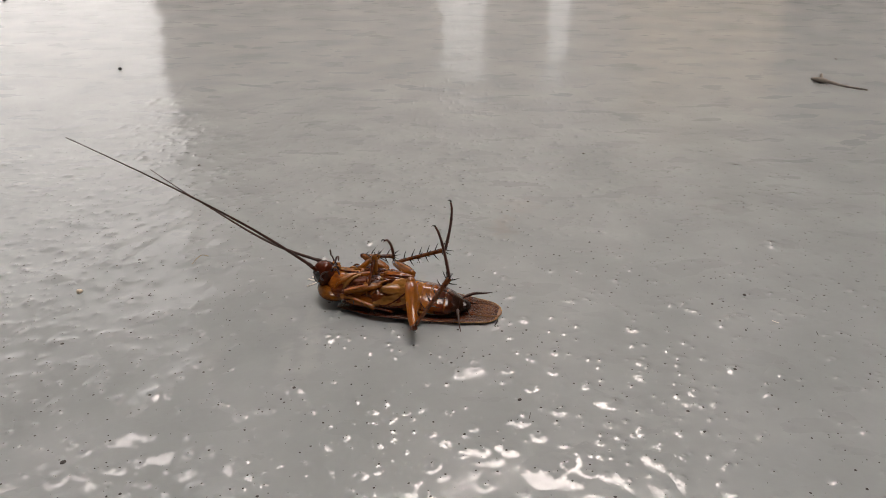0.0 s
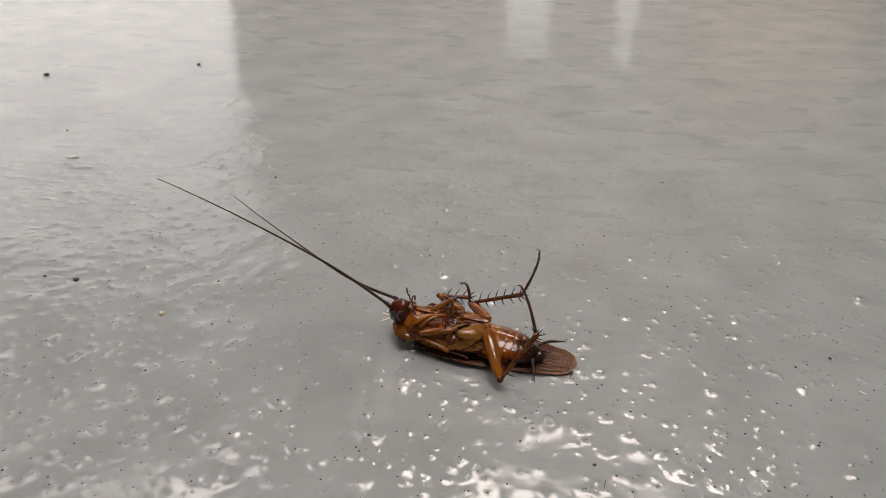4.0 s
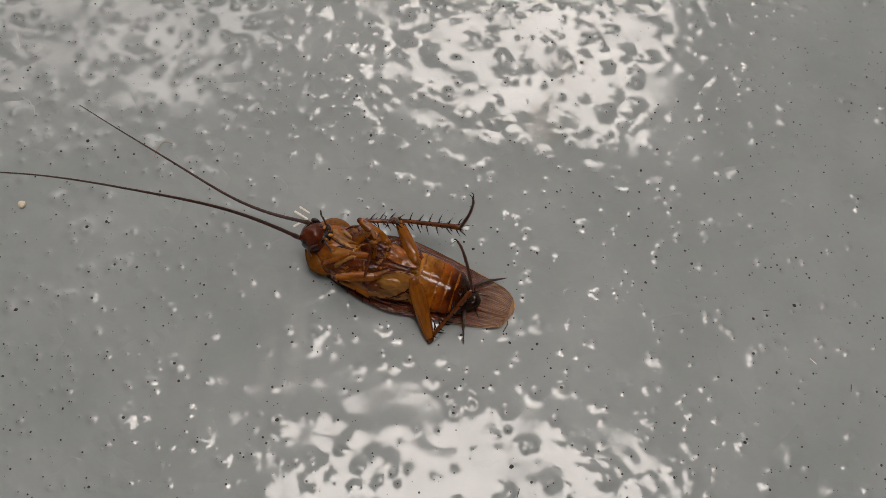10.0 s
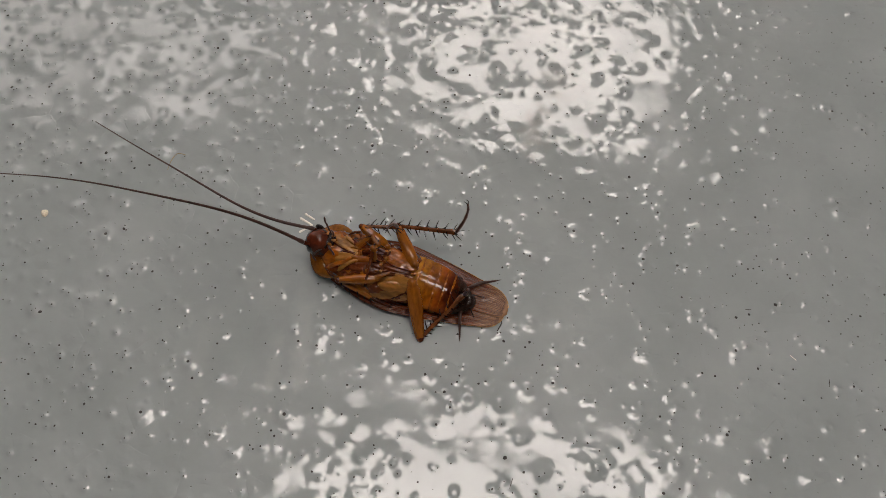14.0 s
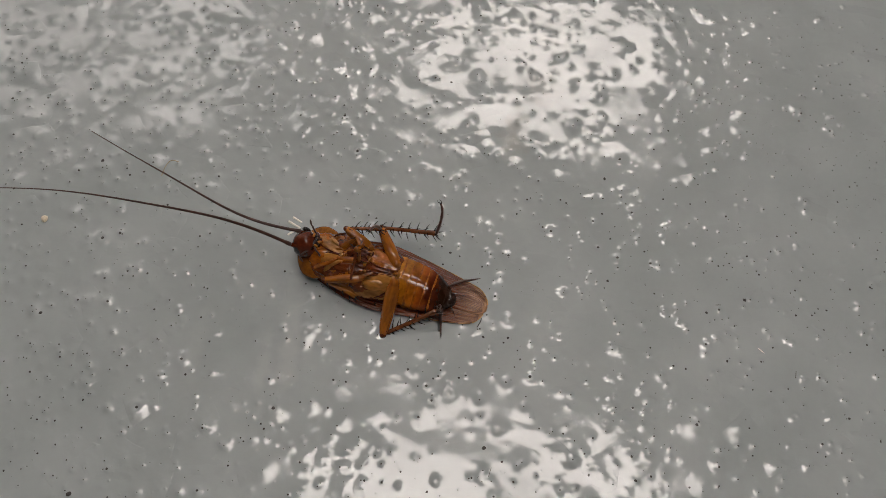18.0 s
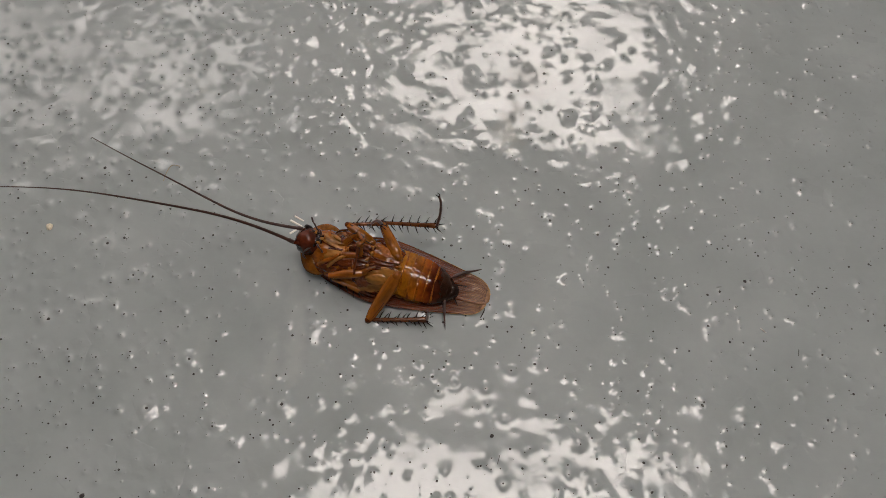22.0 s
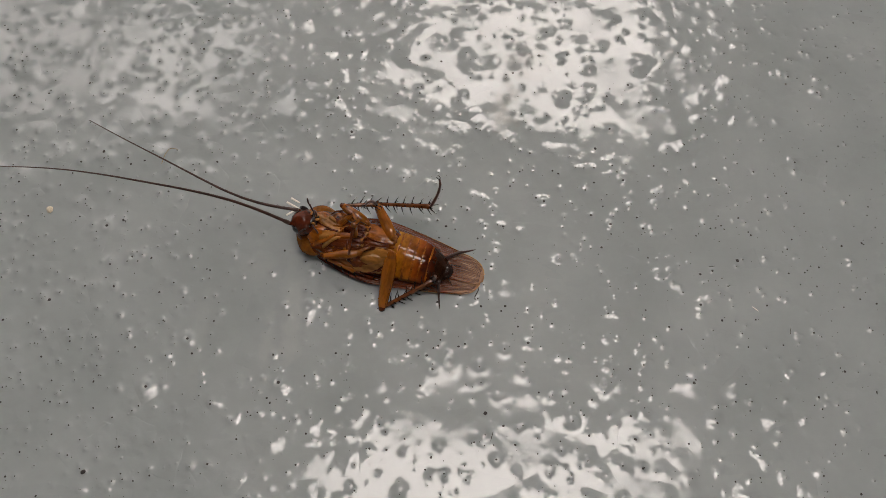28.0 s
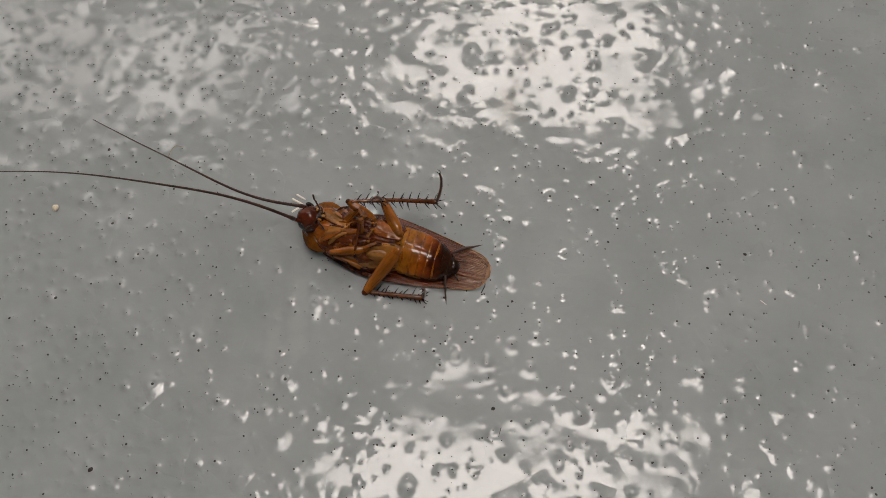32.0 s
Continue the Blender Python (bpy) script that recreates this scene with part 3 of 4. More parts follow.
def floor():
    xs = graded(-0.085, 0.105, 0.00022, -3.7, 3.7, 1.032, 1.2)
    ys = graded(-0.05, 0.075, 0.00022, -3.4, 3.4, 1.022, 1.2)
    X, Y = np.meshgrid(xs, ys)
    Z = np.zeros_like(X)
    rng = np.random.default_rng(3)
    near = np.exp(-((X / 0.9) ** 2 + (Y / 0.9) ** 2))
    for lam, amp in ((0.045, 0.00007), (0.024, 0.00004), (0.013, 0.000016)):
        for _ in range(7):
            a, ph = rng.uniform(0, 2 * np.pi), rng.uniform(0, 2 * np.pi)
            k = 2 * np.pi / (lam * rng.uniform(0.75, 1.3))
            Z += near * amp / 2.6 * np.sin(k * (X * np.cos(a) + Y * np.sin(a)) + ph + 1.2 * np.sin(0.4 * k * (Y * np.cos(a) - X * np.sin(a))))
    for x, y, r1, d1, r2, d2, r3, d3 in PITS:
        reach_r = max(4.5 * r2, 2.4 * r3)
        i0, i1 = np.searchsorted(xs, (x - reach_r, x + reach_r))
        j0, j1 = np.searchsorted(ys, (y - reach_r, y + reach_r))
        if i1 - i0 < 3 or j1 - j0 < 3:
            continue
        step = max(xs[i0 + 1] - xs[i0], ys[j0 + 1] - ys[j0])
        q = (X[j0:j1, i0:i1] - x) ** 2 + (Y[j0:j1, i0:i1] - y) ** 2
        d1 *= min(1.0, r1 / step)
        r1 = max(r1, step)
        Z[j0:j1, i0:i1] += -d1 * np.exp(-q / r1 ** 2) + d2 * (np.exp(-q / r2 ** 2) + 0.15 * np.exp(-np.sqrt(q + (0.3 * r2) ** 2) / (1.2 * r2))) + d3 * np.exp(-q / r3 ** 2)
    tops = [Z[min(np.searchsorted(ys, p[1]), len(ys) - 1), min(np.searchsorted(xs, p[0]), len(xs) - 1)] for p in PITS]
    ny, nx = X.shape
    me = bpy.data.meshes.new("floor")
    me.vertices.add(nx * ny)
    me.vertices.foreach_set("co", np.stack([X, Y, Z], -1).astype(np.float32).ravel())
    idx = np.arange(nx * ny).reshape(ny, nx)
    quads = np.stack([idx[:-1, :-1], idx[:-1, 1:], idx[1:, 1:], idx[1:, :-1]], -1).reshape(-1, 4)
    me.loops.add(quads.size)
    me.loops.foreach_set("vertex_index", quads.ravel().astype(np.int32))
    me.polygons.add(len(quads))
    me.polygons.foreach_set("loop_start", np.arange(0, quads.size, 4, dtype=np.int32))
    me.update(calc_edges=True)
    me.shade_smooth()
    me.materials.append(PAINT)
    tagged(new("floor", me), "glossy grey enamel painted floor with blisters and pinholes", "floor", kind="structure")
    return tops


PIT_TOPS = floor()


def pit_flecks():
    """Small black flecks set in the pinholes."""
    rng = np.random.default_rng(11)
    verts, faces = [], []
    for (x, y, r1, *rest), top in zip(PITS, PIT_TOPS):
        if rng.random() < 0.15 + 7 * max(0.0, y - 0.04) or abs(x) > 0.15:
            continue
        r = r1 * rng.uniform(0.5, 0.98)
        z = float(top) - 0.00001
        base = len(verts)
        n = 7
        for k in range(n):
            a = 2 * math.pi * k / n
            q = r * rng.uniform(0.75, 1.2)
            verts.append((x + q * math.cos(a), y + q * math.sin(a), z + 0.00002))
        verts.append((x, y, z + r * 0.3))
        faces += [(base + k, base + (k + 1) % n, base + n) for k in range(n)]
    me = bpy.data.meshes.new("flecks_in_pinholes")
    me.from_pydata(verts, [], faces)
    me.materials.append(GRIT)
    tagged(new("flecks_in_pinholes", me), "small black flecks set in the pinholes of the paint", "dirt", kind="stuff")


pit_flecks()


# ---- the cockroach, on its back; its own x runs from head to tail, in millimetres ----
HEADING = -13.0
roach = tagged(new("cockroach"), "reddish-brown winged cockroach lying on its back, legs in the air", "cockroach")
roach.matrix_basis = pose(0, 0, 0, 0, 0, HEADING)


def spine_mesh():
    me = mesh_of("spine", tube([(0, 0, 0), (0.8, 0, 0.07), (1.75, 0, 0.02)], [0.15, 0.11, 0.03], 6), DARK)
    return me


SPINE = spine_mesh()
CLAW = mesh_of("claw", tube(spline([(0, 0, 0), (0.55, 0, 0.2), (0.95, 0, -0.25)], 3), [0.1] * 3 + [0.08] * 2 + [0.05, 0.02], 6), DARK)


def wings():
    """Two folded forewings under the body, with raised veins."""
    def half(x):
        t = (x + 13.5) / 33.6
        w = 4.4 + 2.9 * math.sin(min(t / 0.36, 1.0) * math.pi / 2) if t < 0.36 else 7.3 - 2.9 * ((t - 0.36) / 0.52) ** 1.35
        end = max(0.0, (t - 0.88) / 0.12)
        return w * max(0.0, 1 - end ** 3) ** 0.5

    def narrowing(x):
        return max(0.0, 1 - max(0.0, ((x + 13.5) / 33.6 - 0.88) / 0.12) ** 3) ** 0.5
    for side, dx in ((1, 0.0), (-1, -0.35)):
        bm = bmesh.new()
        nx, nv = 60, 14
        top, low = [], []
        for i in range(nx + 1):
            x = -13.5 + 33.55 * i / nx
            w = max(half(x) * 0.97, 0.05)
            inner = (-1.6 * min(1, (x + 13.5) / 6) if side > 0 else -1.0) * narrowing(x)
            ru, rl = [], []
            for j in range(nv + 1):
                v = j / nv
                y = inner + (w - inner) * v
                lift = 0.25 + 1.15 * abs(y / 7.3) ** 2.2 * (1 - 0.75 * max(0, (x + 2) / 22)) + (0.12 if side < 0 else 0.3) + 0.05 * math.sin(j * 2.1)
                ru.append(bm.verts.new(Vector((x + dx, -0.35 + side * y, lift + 0.12)) * MM))
                rl.append(bm.verts.new(Vector((x + dx, -0.35 + side * y, lift)) * MM))
            top.append(ru), low.append(rl)
        for i in range(nx):
            for j in range(nv):
                bm.faces.new((top[i][j], top[i + 1][j], top[i + 1][j + 1], top[i][j + 1]))
                bm.faces.new((low[i][j], low[i][j + 1], low[i + 1][j + 1], low[i + 1][j]))
        rim = [(i, 0) for i in range(nx)] + [(nx, j) for j in range(nv)] + [(i, nv) for i in range(nx, 0, -1)] + [(0, j) for j in range(nv, 0, -1)]
        for (a, b), (c, d) in zip(rim, rim[1:] + rim[:1]):
            bm.faces.new((top[a][b], low[a][b], low[c][d], top[c][d]))
        me = mesh_of("forewing", bm, WINGM)
        wing = part("forewing", me, None, roach, "thin translucent brown forewing with raised veins")
        rim = []
        for i in range(26):
            x = 6 + 13.95 * (1 - (1 - i / 25) ** 2)
            y = max(half(x) * 0.97, 0.05)
            lift = 0.37 + 1.15 * abs(y / 7.3) ** 2.2 * (1 - 0.75 * max(0, (x + 2) / 22)) + (0.12 if side < 0 else 0.3)
            rim.append((x + dx, -0.35 + side * y, lift))
        part("wing_edge", tube(rim, [0.03 + 0.03 * (i % 3 == 0) + 0.02 * (i > 12) + 0.03 * (i % 4 == 1) * (i > 12) for i in range(26)], 6), WINGTIP, wing, "pale golden wing edge")
        for k in range(21):
            v = 0.05 + 0.9 * k / 20
            line = []
            for i in range(18):
                x = -6 + 25.2 * i / 17
                w = half(x)
                inner = (-1.6 if side > 0 else -1.0) * narrowing(x)
                y = inner + (w - inner) * (v + 0.02 * math.sin(i * 0.8 + k))
                lift = 0.25 + 1.15 * abs(y / 7.3) ** 2.2 * (1 - 0.75 * max(0, (x + 2) / 22)) + (0.12 if side < 0 else 0.3)
                line.append((x + dx, -0.35 + side * y, lift + 0.15))
            part("vein", tube(line, [0.045 + 0.012 * math.sin(i * 1.3 + k) for i in range(18)], 5), VEINM, wing)


def body():
    part("pronotum", blob((-14.9, 0.35, 2.75), (4.3, 5.7, 1.6), (0, 6, 0), 32, 16, lump=0.03), OLIVE, roach, "olive-gold shield behind the head")
    bm = blob((-14.0, 0.4, 4.4), (3.2, 3.8, 2.2), lump=0.16, freq=1.0)
    part("prosternum", bm, FOLD_A, roach)
    keys = [(-13.2, 0.3, 2.0, 1.6, 3.4), (-12.6, 0.2, 3.8, 1.0, 4.5), (-9, -0.2, 5.0, 0.8, 6.0), (-4, -0.4, 5.5, 0.8, 6.4), (0.4, -0.4, 5.0, 0.8, 6.0), (1.8, -0.3, 4.3, 1.2, 5.0)]
    kx = [k[0] for k in keys]
    st = [tuple([x] + [float(np.interp(x, kx, [k[c] for k in keys])) for c in range(1, 5)]) for x in np.linspace(-13.2, 1.8, 90)]
    bm = loft(st, 80)
    for v in bm.verts:
        q = v.co * 1000
        fold = 1 - abs(noise.noise(Vector((q.x * 0.55, q.y * 0.42, q.z * 0.4)))) * 2.6
        fine = noise.noise(q * 1.5)
        if q.z > 2.0:
            v.co.z += (0.5 * fold + 0.16 * fine - 0.2) * MM * min(1, (q.z - 2.0) / 2)
    part("thorax", bm, FOLD_C, roach, "rust-brown folded underside of the thorax")
    rng = random.Random(5)
    for k in range(20):
        x, y = rng.uniform(-12, -3.5), rng.uniform(-4.2, 4.0)
        z = 6.1 + 0.03 * (x + 9) - 0.09 * y ** 2 * 0.9
        a = rng.uniform(-50, 50)
        part("sternal_plate", blob((x, y, z), (rng.uniform(0.8, 1.5), rng.uniform(0.45, 0.9), 0.38), (rng.uniform(-15, 15), rng.uniform(-15, 15), a), 14, 8, lump=0.2, freq=1.4), (FOLD_B, FOLD_A, FOLD_C, FOLD_B)[k % 4], roach)


def abdomen():
    def at(x):
        xs = (0.2, 2, 4, 6, 8, 9.5, 11, 12, 12.8, 13.3)
        cy = np.interp(x, xs, (-0.1, -0.2, -0.4, -0.5, -0.7, -0.8, -0.95, -1.0, -1.05, -1.1))
        w = np.interp(x, xs, (4.6, 4.8, 4.85, 4.7, 4.4, 3.9, 3.1, 2.4, 1.6, 0.8))
        hi = np.interp(x, xs, (5.4, 5.6, 5.6, 5.4, 5.0, 4.5, 3.9, 3.4, 2.9, 2.4))
        return float(cy), float(w), float(hi)
    cuts = (0.2, 2.0, 3.7, 5.3, 6.9, 8.4, 9.9, 11.3, 13.3)
    for k, (a, b) in enumerate(zip(cuts, cuts[1:])):
        st = []
        end = b + (0.35 if k < 7 else 0)
        for i in range(19):
            u = i / 18
            x = a + (end - a) * u
            cy, w, hi = at(min(x, 13.3))
            s = 0.986 + 0.016 * u + 0.004 * math.sin(math.pi * u)
            if i in (0, 18):
                s -= 0.02
            st.append((x, cy, w * s, 1.0, 1.0 + (hi - 1.0) * s))
        me = mesh_of("sternite", loft(st, 48, peak=0.45), BELLY)
        me.materials.append(FOLD_A)
        for f in me.polygons:
            f.material_index = int(0 < k < 6 and f.center.x < (a + (0.34 + 0.3 * noise.noise(f.center * 420)) * (b - a)) * MM)
        part("sternite", me, None, roach, "dark shiny end segment" if k > 5 else "amber banded belly segment")
    # the pale margins of the belly
    for side in (1, -1):
        for k in range(6):
            x = 1.1 + 1.62 * k
            cy, w, hi = at(x)
            part("side_plate", blob((x, cy + side * (w - 0.35), 1.9), (0.95, 0.5, 0.35), (side * 30, 0, 0), 14, 8, lump=0.1), (PALE, RUST)[k > 3], roach)
    part("end_plate", blob((12.6, -1.0, 2.2), (1.3, 1.6, 0.9), (0, 18, 0), 16, 10), DARK, roach, "blackish plate at the tail end")
    part("cercus", tube(spline([(11.5, 1.5, 2.3), (13.6, 3.1, 2.6), (15.6, 4.3, 2.2), (17.1, 5.2, 2.0)], 4), [0.16, 0.27, 0.33, 0.35, 0.34, 0.31, 0.28, 0.24, 0.2, 0.17, 0.13, 0.08, 0.03], 10, wobble=0.25), FEELER, roach, "dark tapering tail feeler")
    part("cercus", tube(spline([(11.2, -1.8, 2.2), (11.7, -4.3, 2.3), (12.4, -6.6, 1.5), (13.1, -8.6, 0.7)], 4), [0.16, 0.27, 0.33, 0.35, 0.34, 0.31, 0.28, 0.24, 0.2, 0.17, 0.13, 0.08, 0.03], 10, wobble=0.25), FEELER, roach, "dark tapering tail feeler")
    for a, b in (((12.8, 0.6, 1.9), (15.0, 0.9, 1.5)), ((12.6, -1.4, 1.8), (14.4, -3.6, 1.2))):
        part("stylus", tube([a, [(p + q) / 2 for p, q in zip(a, b)], b], [0.16, 0.12, 0.04], 7), DARK, roach, "short dark tail spike")


def head():
    h = part("head", blob((-17.4, 0.05, 5.6), (2.6, 2.6, 2.9), (0, -12, 0), 28, 18, lump=0.12, freq=0.7), HEADM, roach, "dark reddish-brown head")
    for y in (-1.85, 2.75):
        part("compound_eye", blob((-18.2, y, 5.9), (0.9, 0.55, 1.35), (0, -15, 0), 16, 10), EYE, h, "black kidney-shaped eye")
    part("face_plate", blob((-18.1, 0.5, 7.0), (1.25, 1.3, 0.9), (0, -35, 0), 16, 10), HEADM, h)
    part("upper_lip", blob((-15.7, 0.5, 7.1), (0.9, 1.0, 0.4), (0, 10, 0), 16, 10, lump=0.25), RUST, h, "dark rust upper lip")
    for s in (-1, 1):
        part("mandible", blob((-16.3, 0.5 + s * 1.1, 6.9), (0.95, 0.55, 0.7), (0, 0, s * 25), 14, 8), DARK, h, "dark biting jaw")
        part("jaw_lobe", blob((-14.9, 0.5 + s * 0.85, 6.5), (1.0, 0.45, 0.4), (0, 0, -s * 20), 14, 8, lump=0.25), FOLD_A, h, "amber mouth lobe")
    part("mouth_parts", blob((-15.4, 0.7, 7.15), (0.9, 1.25, 0.55), (0, 12, 10), 20, 12, lump=0.5, freq=1.6), DARK, h, "black folded mouth parts")
    for x, y, z in ((-15.0, 1.5, 7.5), (-14.7, 0.7, 7.4), (-15.1, -0.3, 7.4), (-16.1, 1.6, 7.6)):
        part("mouth_lobe", blob((x, y, z), (0.45, 0.28, 0.25), (20, 10, 40 * y), 12, 8, lump=0.4, freq=1.8), PALE, h, "pale glossy mouth lobe")
    # jointed palps
    for pts in ([(-16.0, 2.3, 6.9), (-16.8, 3.0, 8.2), (-17.2, 3.3, 8.3), (-17.5, 3.8, 9.4)], [(-15.8, 1.4, 7.2), (-15.5, 1.9, 8.6), (-14.9, 1.5, 9.2), (-14.7, 0.8, 8.6)],
                [(-16.0, -1.1, 6.9), (-16.9, -2.3, 7.2), (-17.4, -3.1, 6.6), (-16.6, -3.7, 6.2)], [(-15.2, -0.6, 7.1), (-14.6, -1.3, 7.8), (-14.0, -1.6, 7.4), (-13.7, -1.9, 6.9)]):
        part("palp", tube(spline(pts, 4), [0.2, 0.2, 0.19, 0.17, 0.2, 0.18, 0.16, 0.15, 0.17, 0.19, 0.2, 0.17, 0.1], 8), FEELER, h, "short dark jointed mouth feeler")


def coxae():
    for a, b, r, flat, lean, m in (((-15.0, 2.0, 5.9), (-9.7, 0.2, 6.7), 1.3, 0.42, 0.3, PALE), ((-14.8, -2.2, 4.9), (-9.9, -1.0, 6.7), 1.35, 0.4, -0.5, PALE),
                                   ((-11.6, 3.2, 5.6), (-6.4, 3.4, 6.4), 1.5, 0.5, 0.4, FOLD_A), ((-12.2, -4.5, 3.7), (-6.1, -3.3, 5.9), 1.5, 0.36, -0.8, AMBER),
                                   ((-10.4, 1.8, 6.2), (-5.2, 1.7, 7.0), 1.35, 0.42, 0.2, FOLD_B), ((-10.2, -2.2, 6.1), (-4.9, -1.6, 6.9), 1.5, 0.42, -0.2, FOLD_B),
                                   ((-5.0, 2.1, 6.1), (1.0, 0.5, 6.9), 2.0, 0.36, 0.3, FOLD_A), ((-4.8, -5.0, 3.8), (1.3, -2.4, 7.0), 2.2, 0.3, -0.75, PALE),
                                   ((-7.6, 0.2, 6.6), (-4.6, -0.4, 6.9), 0.8, 0.6, 0.0, FOLD_B), ((-4.2, -0.9, 6.5), (0.2, -0.8, 6.7), 0.8, 0.6, 0.0, FOLD_B),
                                   ((-11.2, -4.6, 3.6), (-4.2, -5.3, 3.5), 1.5, 0.4, -1.6, FOLD_A), ((-4.6, -5.0, 3.9), (1.4, -4.5, 4.2), 1.6, 0.35, -1.6, PALE), ((-14.4, -3.6, 4.2), (-10.0, -4.4, 4.4), 1.2, 0.4, -1.2, FOLD_C)):
        a, b = Vector(a), Vector(b)
        pts = [a.lerp(b, t) for t in (0, 0.12, 0.3, 0.5, 0.7, 0.88, 1.0)]
        fine = [a.lerp(b, t / 16) for t in range(17)]
        bm = tube(fine, [r * float(np.interp(t / 16, (0, 0.12, 0.3, 0.5, 0.7, 0.88, 1), (0.75, 0.95, 1.0, 0.97, 0.88, 0.72, 0.55))) for t in range(17)], 40, flat, (0, lean, 1), wobble=0.2)
        axis, mid = (b - a).normalized(), a.lerp(b, 0.5)
        side = axis.cross(Vector((0, lean, 1))).normalized()
        top = side.cross(axis)
        for v in bm.verts:
            q = v.co * 1000 - mid
            across, high = q.dot(side) / r, q.dot(top)
            if high > 0:
                v.co += top * min(0.13, 0.2 / r ** 1.6) * r * flat * math.cos(7.5 * across + r * 5) * MM
        c = part("coxa", bm, m, roach, {PALE: "broad pale flattened leg base", FOLD_A: "broad amber flattened leg base"}.get(m, "reddish-brown flattened leg base"))
        for s in (-1, 1):
            edge = [p + side * s * r * q + top * 0.1 for p, q in zip(pts, (0.62, 0.9, 1.0, 0.97, 0.85, 0.64, 0.42))]
            part("coxa_rim", tube(spline(edge, 2), [0.17] * 13, 6, wobble=0.5), RUST, c, "dark glossy rim")
    part("coxa_facet", blob((-1.9, -4.0, 6.05), (2.3, 1.15, 0.5), (38, 0, 14), 24, 12, lump=0.12), PALE, roach, "pale translucent oval on the leg base")
    # glossy wrinkled joints at the leg bases
    rng = random.Random(9)
    for x, y, z in ((-5.0, 2.3, 7.1), (-4.7, 0.9, 7.1), (-4.6, -0.6, 7.1), (-4.8, -2.0, 7.0), (1.0, 0.7, 7.0), (1.5, -0.5, 6.9), (1.6, -1.8, 7.1), (-9.4, 0.2, 6.9), (-9.5, -1.2, 6.9)):
        for k in range(6):
            part("joint_fold", blob((x + rng.uniform(-0.55, 0.55), y + rng.uniform(-0.6, 0.6), z + rng.uniform(-0.15, 0.25)), (rng.uniform(0.25, 0.5), rng.uniform(0.18, 0.36), rng.uniform(0.2, 0.35)), (rng.uniform(-40, 40), rng.uniform(-40, 40), rng.uniform(0, 180)), 12, 8, lump=0.35, freq=2.0), (RUST, AMBER, PALE, FOLD_C, AMBER, PALE)[k], roach)


def sinews():
    """Glossy wrinkles and thin creased ridges between the leg bases."""
    rng = random.Random(21)
    for k in range(22):
        x, y = rng.uniform(-12.0, -4.0), rng.uniform(-4.4, 4.2)
        a = rng.uniform(-75, 75) if k % 3 else rng.uniform(60, 120)
        n = rng.uniform(1.2, 3.0)
        d = Vector((math.cos(math.radians(a)), math.sin(math.radians(a)), 0))
        pts = []
        for i in range(4):
            q = Vector((x, y, 0)) + d * n * (i / 3 - 0.5) + Vector((rng.uniform(-0.25, 0.25), rng.uniform(-0.25, 0.25), 0))
            q.z = 7.2 - 0.075 * q.y ** 2 - 0.02 * abs(q.x + 8) + (-0.35, 0.1, 0.15, -0.35)[i] + rng.uniform(-0.12, 0.12)
            pts.append(q)
        w = rng.uniform(0.12, 0.26)
        part("crease", tube(spline(pts, 3), [w * q for q in (0.5, 0.8, 1, 1.1, 1.1, 1.1, 1, 0.9, 0.7, 0.4)], 7, wobble=0.5), (RUST, FOLD_C, FOLD_A, FOLD_C, AMBER)[k % 5], roach)


def flank_strips():
    """Narrow slanting plates that fold up the flanks towards the leg bases."""
    rng = random.Random(33)
    for side in (-1, 1):
        for k in range(6):
            x = -15.0 + 1.5 * k
            pts = [(x, side * 4.4 - 0.2, 3.3), (x + 1.3, side * 4.0 - 0.2, 5.0), (x + 2.9, side * 2.9 - 0.2, 6.5), (x + 4.4, side * 1.7 - 0.2, 7.0)]
            pts = [tuple(c + rng.uniform(-0.25, 0.25) for c in q) for q in pts]
            if k < 2:
                pts = [(a, b * 0.8, c) for a, b, c in pts]
            w = rng.uniform(0.38, 0.6)
            part("flank_strip", tube(spline(pts, 4), [w * q for q in (0.5, 0.75, 0.9, 1, 1.05, 1.05, 1, 0.95, 0.9, 0.8, 0.7, 0.6, 0.45)], 12, 0.6, wobble=0.2), (FOLD_A, PALE, FOLD_C, AMBER, FOLD_B)[(k + (side > 0)) % 5], roach)


def femur(a, b, r0, r1, mat, length=None):
    n = (Vector(b) - Vector(a)).length if length is None else length
    ob = part("femur", tube([(n * t, 0, 0) for t in (0.02, 0.12, 0.35, 0.6, 0.85, 0.97)], [r * (r0 * (1 - t) + r1 * t) for r, t in ((0.6, 0), (0.95, 0.1), (1.1, 0.35), (1.05, 0.6), (0.95, 0.85), (0.75, 1))], 14, 0.78), mat, roach, "smooth amber thigh segment")
    ob.matrix_basis = aim(a, b)
    part("knee_joint", blob((n, 0, 0), (r1 * 0.7, r1 * 0.66, r1 * 0.62), (0, 0, 0), 12, 8, lump=0.2), FOLD_B, ob, "dark knee joint")
    for s in (-1, 1):
        part("thigh_ridge", tube([(n * t, s * q * (r0 * (1 - t) + r1 * t), 0.42 * r0) for t, q in ((0.08, 0.55), (0.3, 0.8), (0.6, 0.78), (0.92, 0.6))], [0.04, 0.06, 0.06, 0.04], 6), FOLD_B, ob, "dark ridge along the thigh")
    part("trochanter", blob((0.1, 0, 0), (r0 * 0.8, r0 * 0.7, r0 * 0.65), (0, 0, 0), 12, 8), AMBER, ob)
    return ob


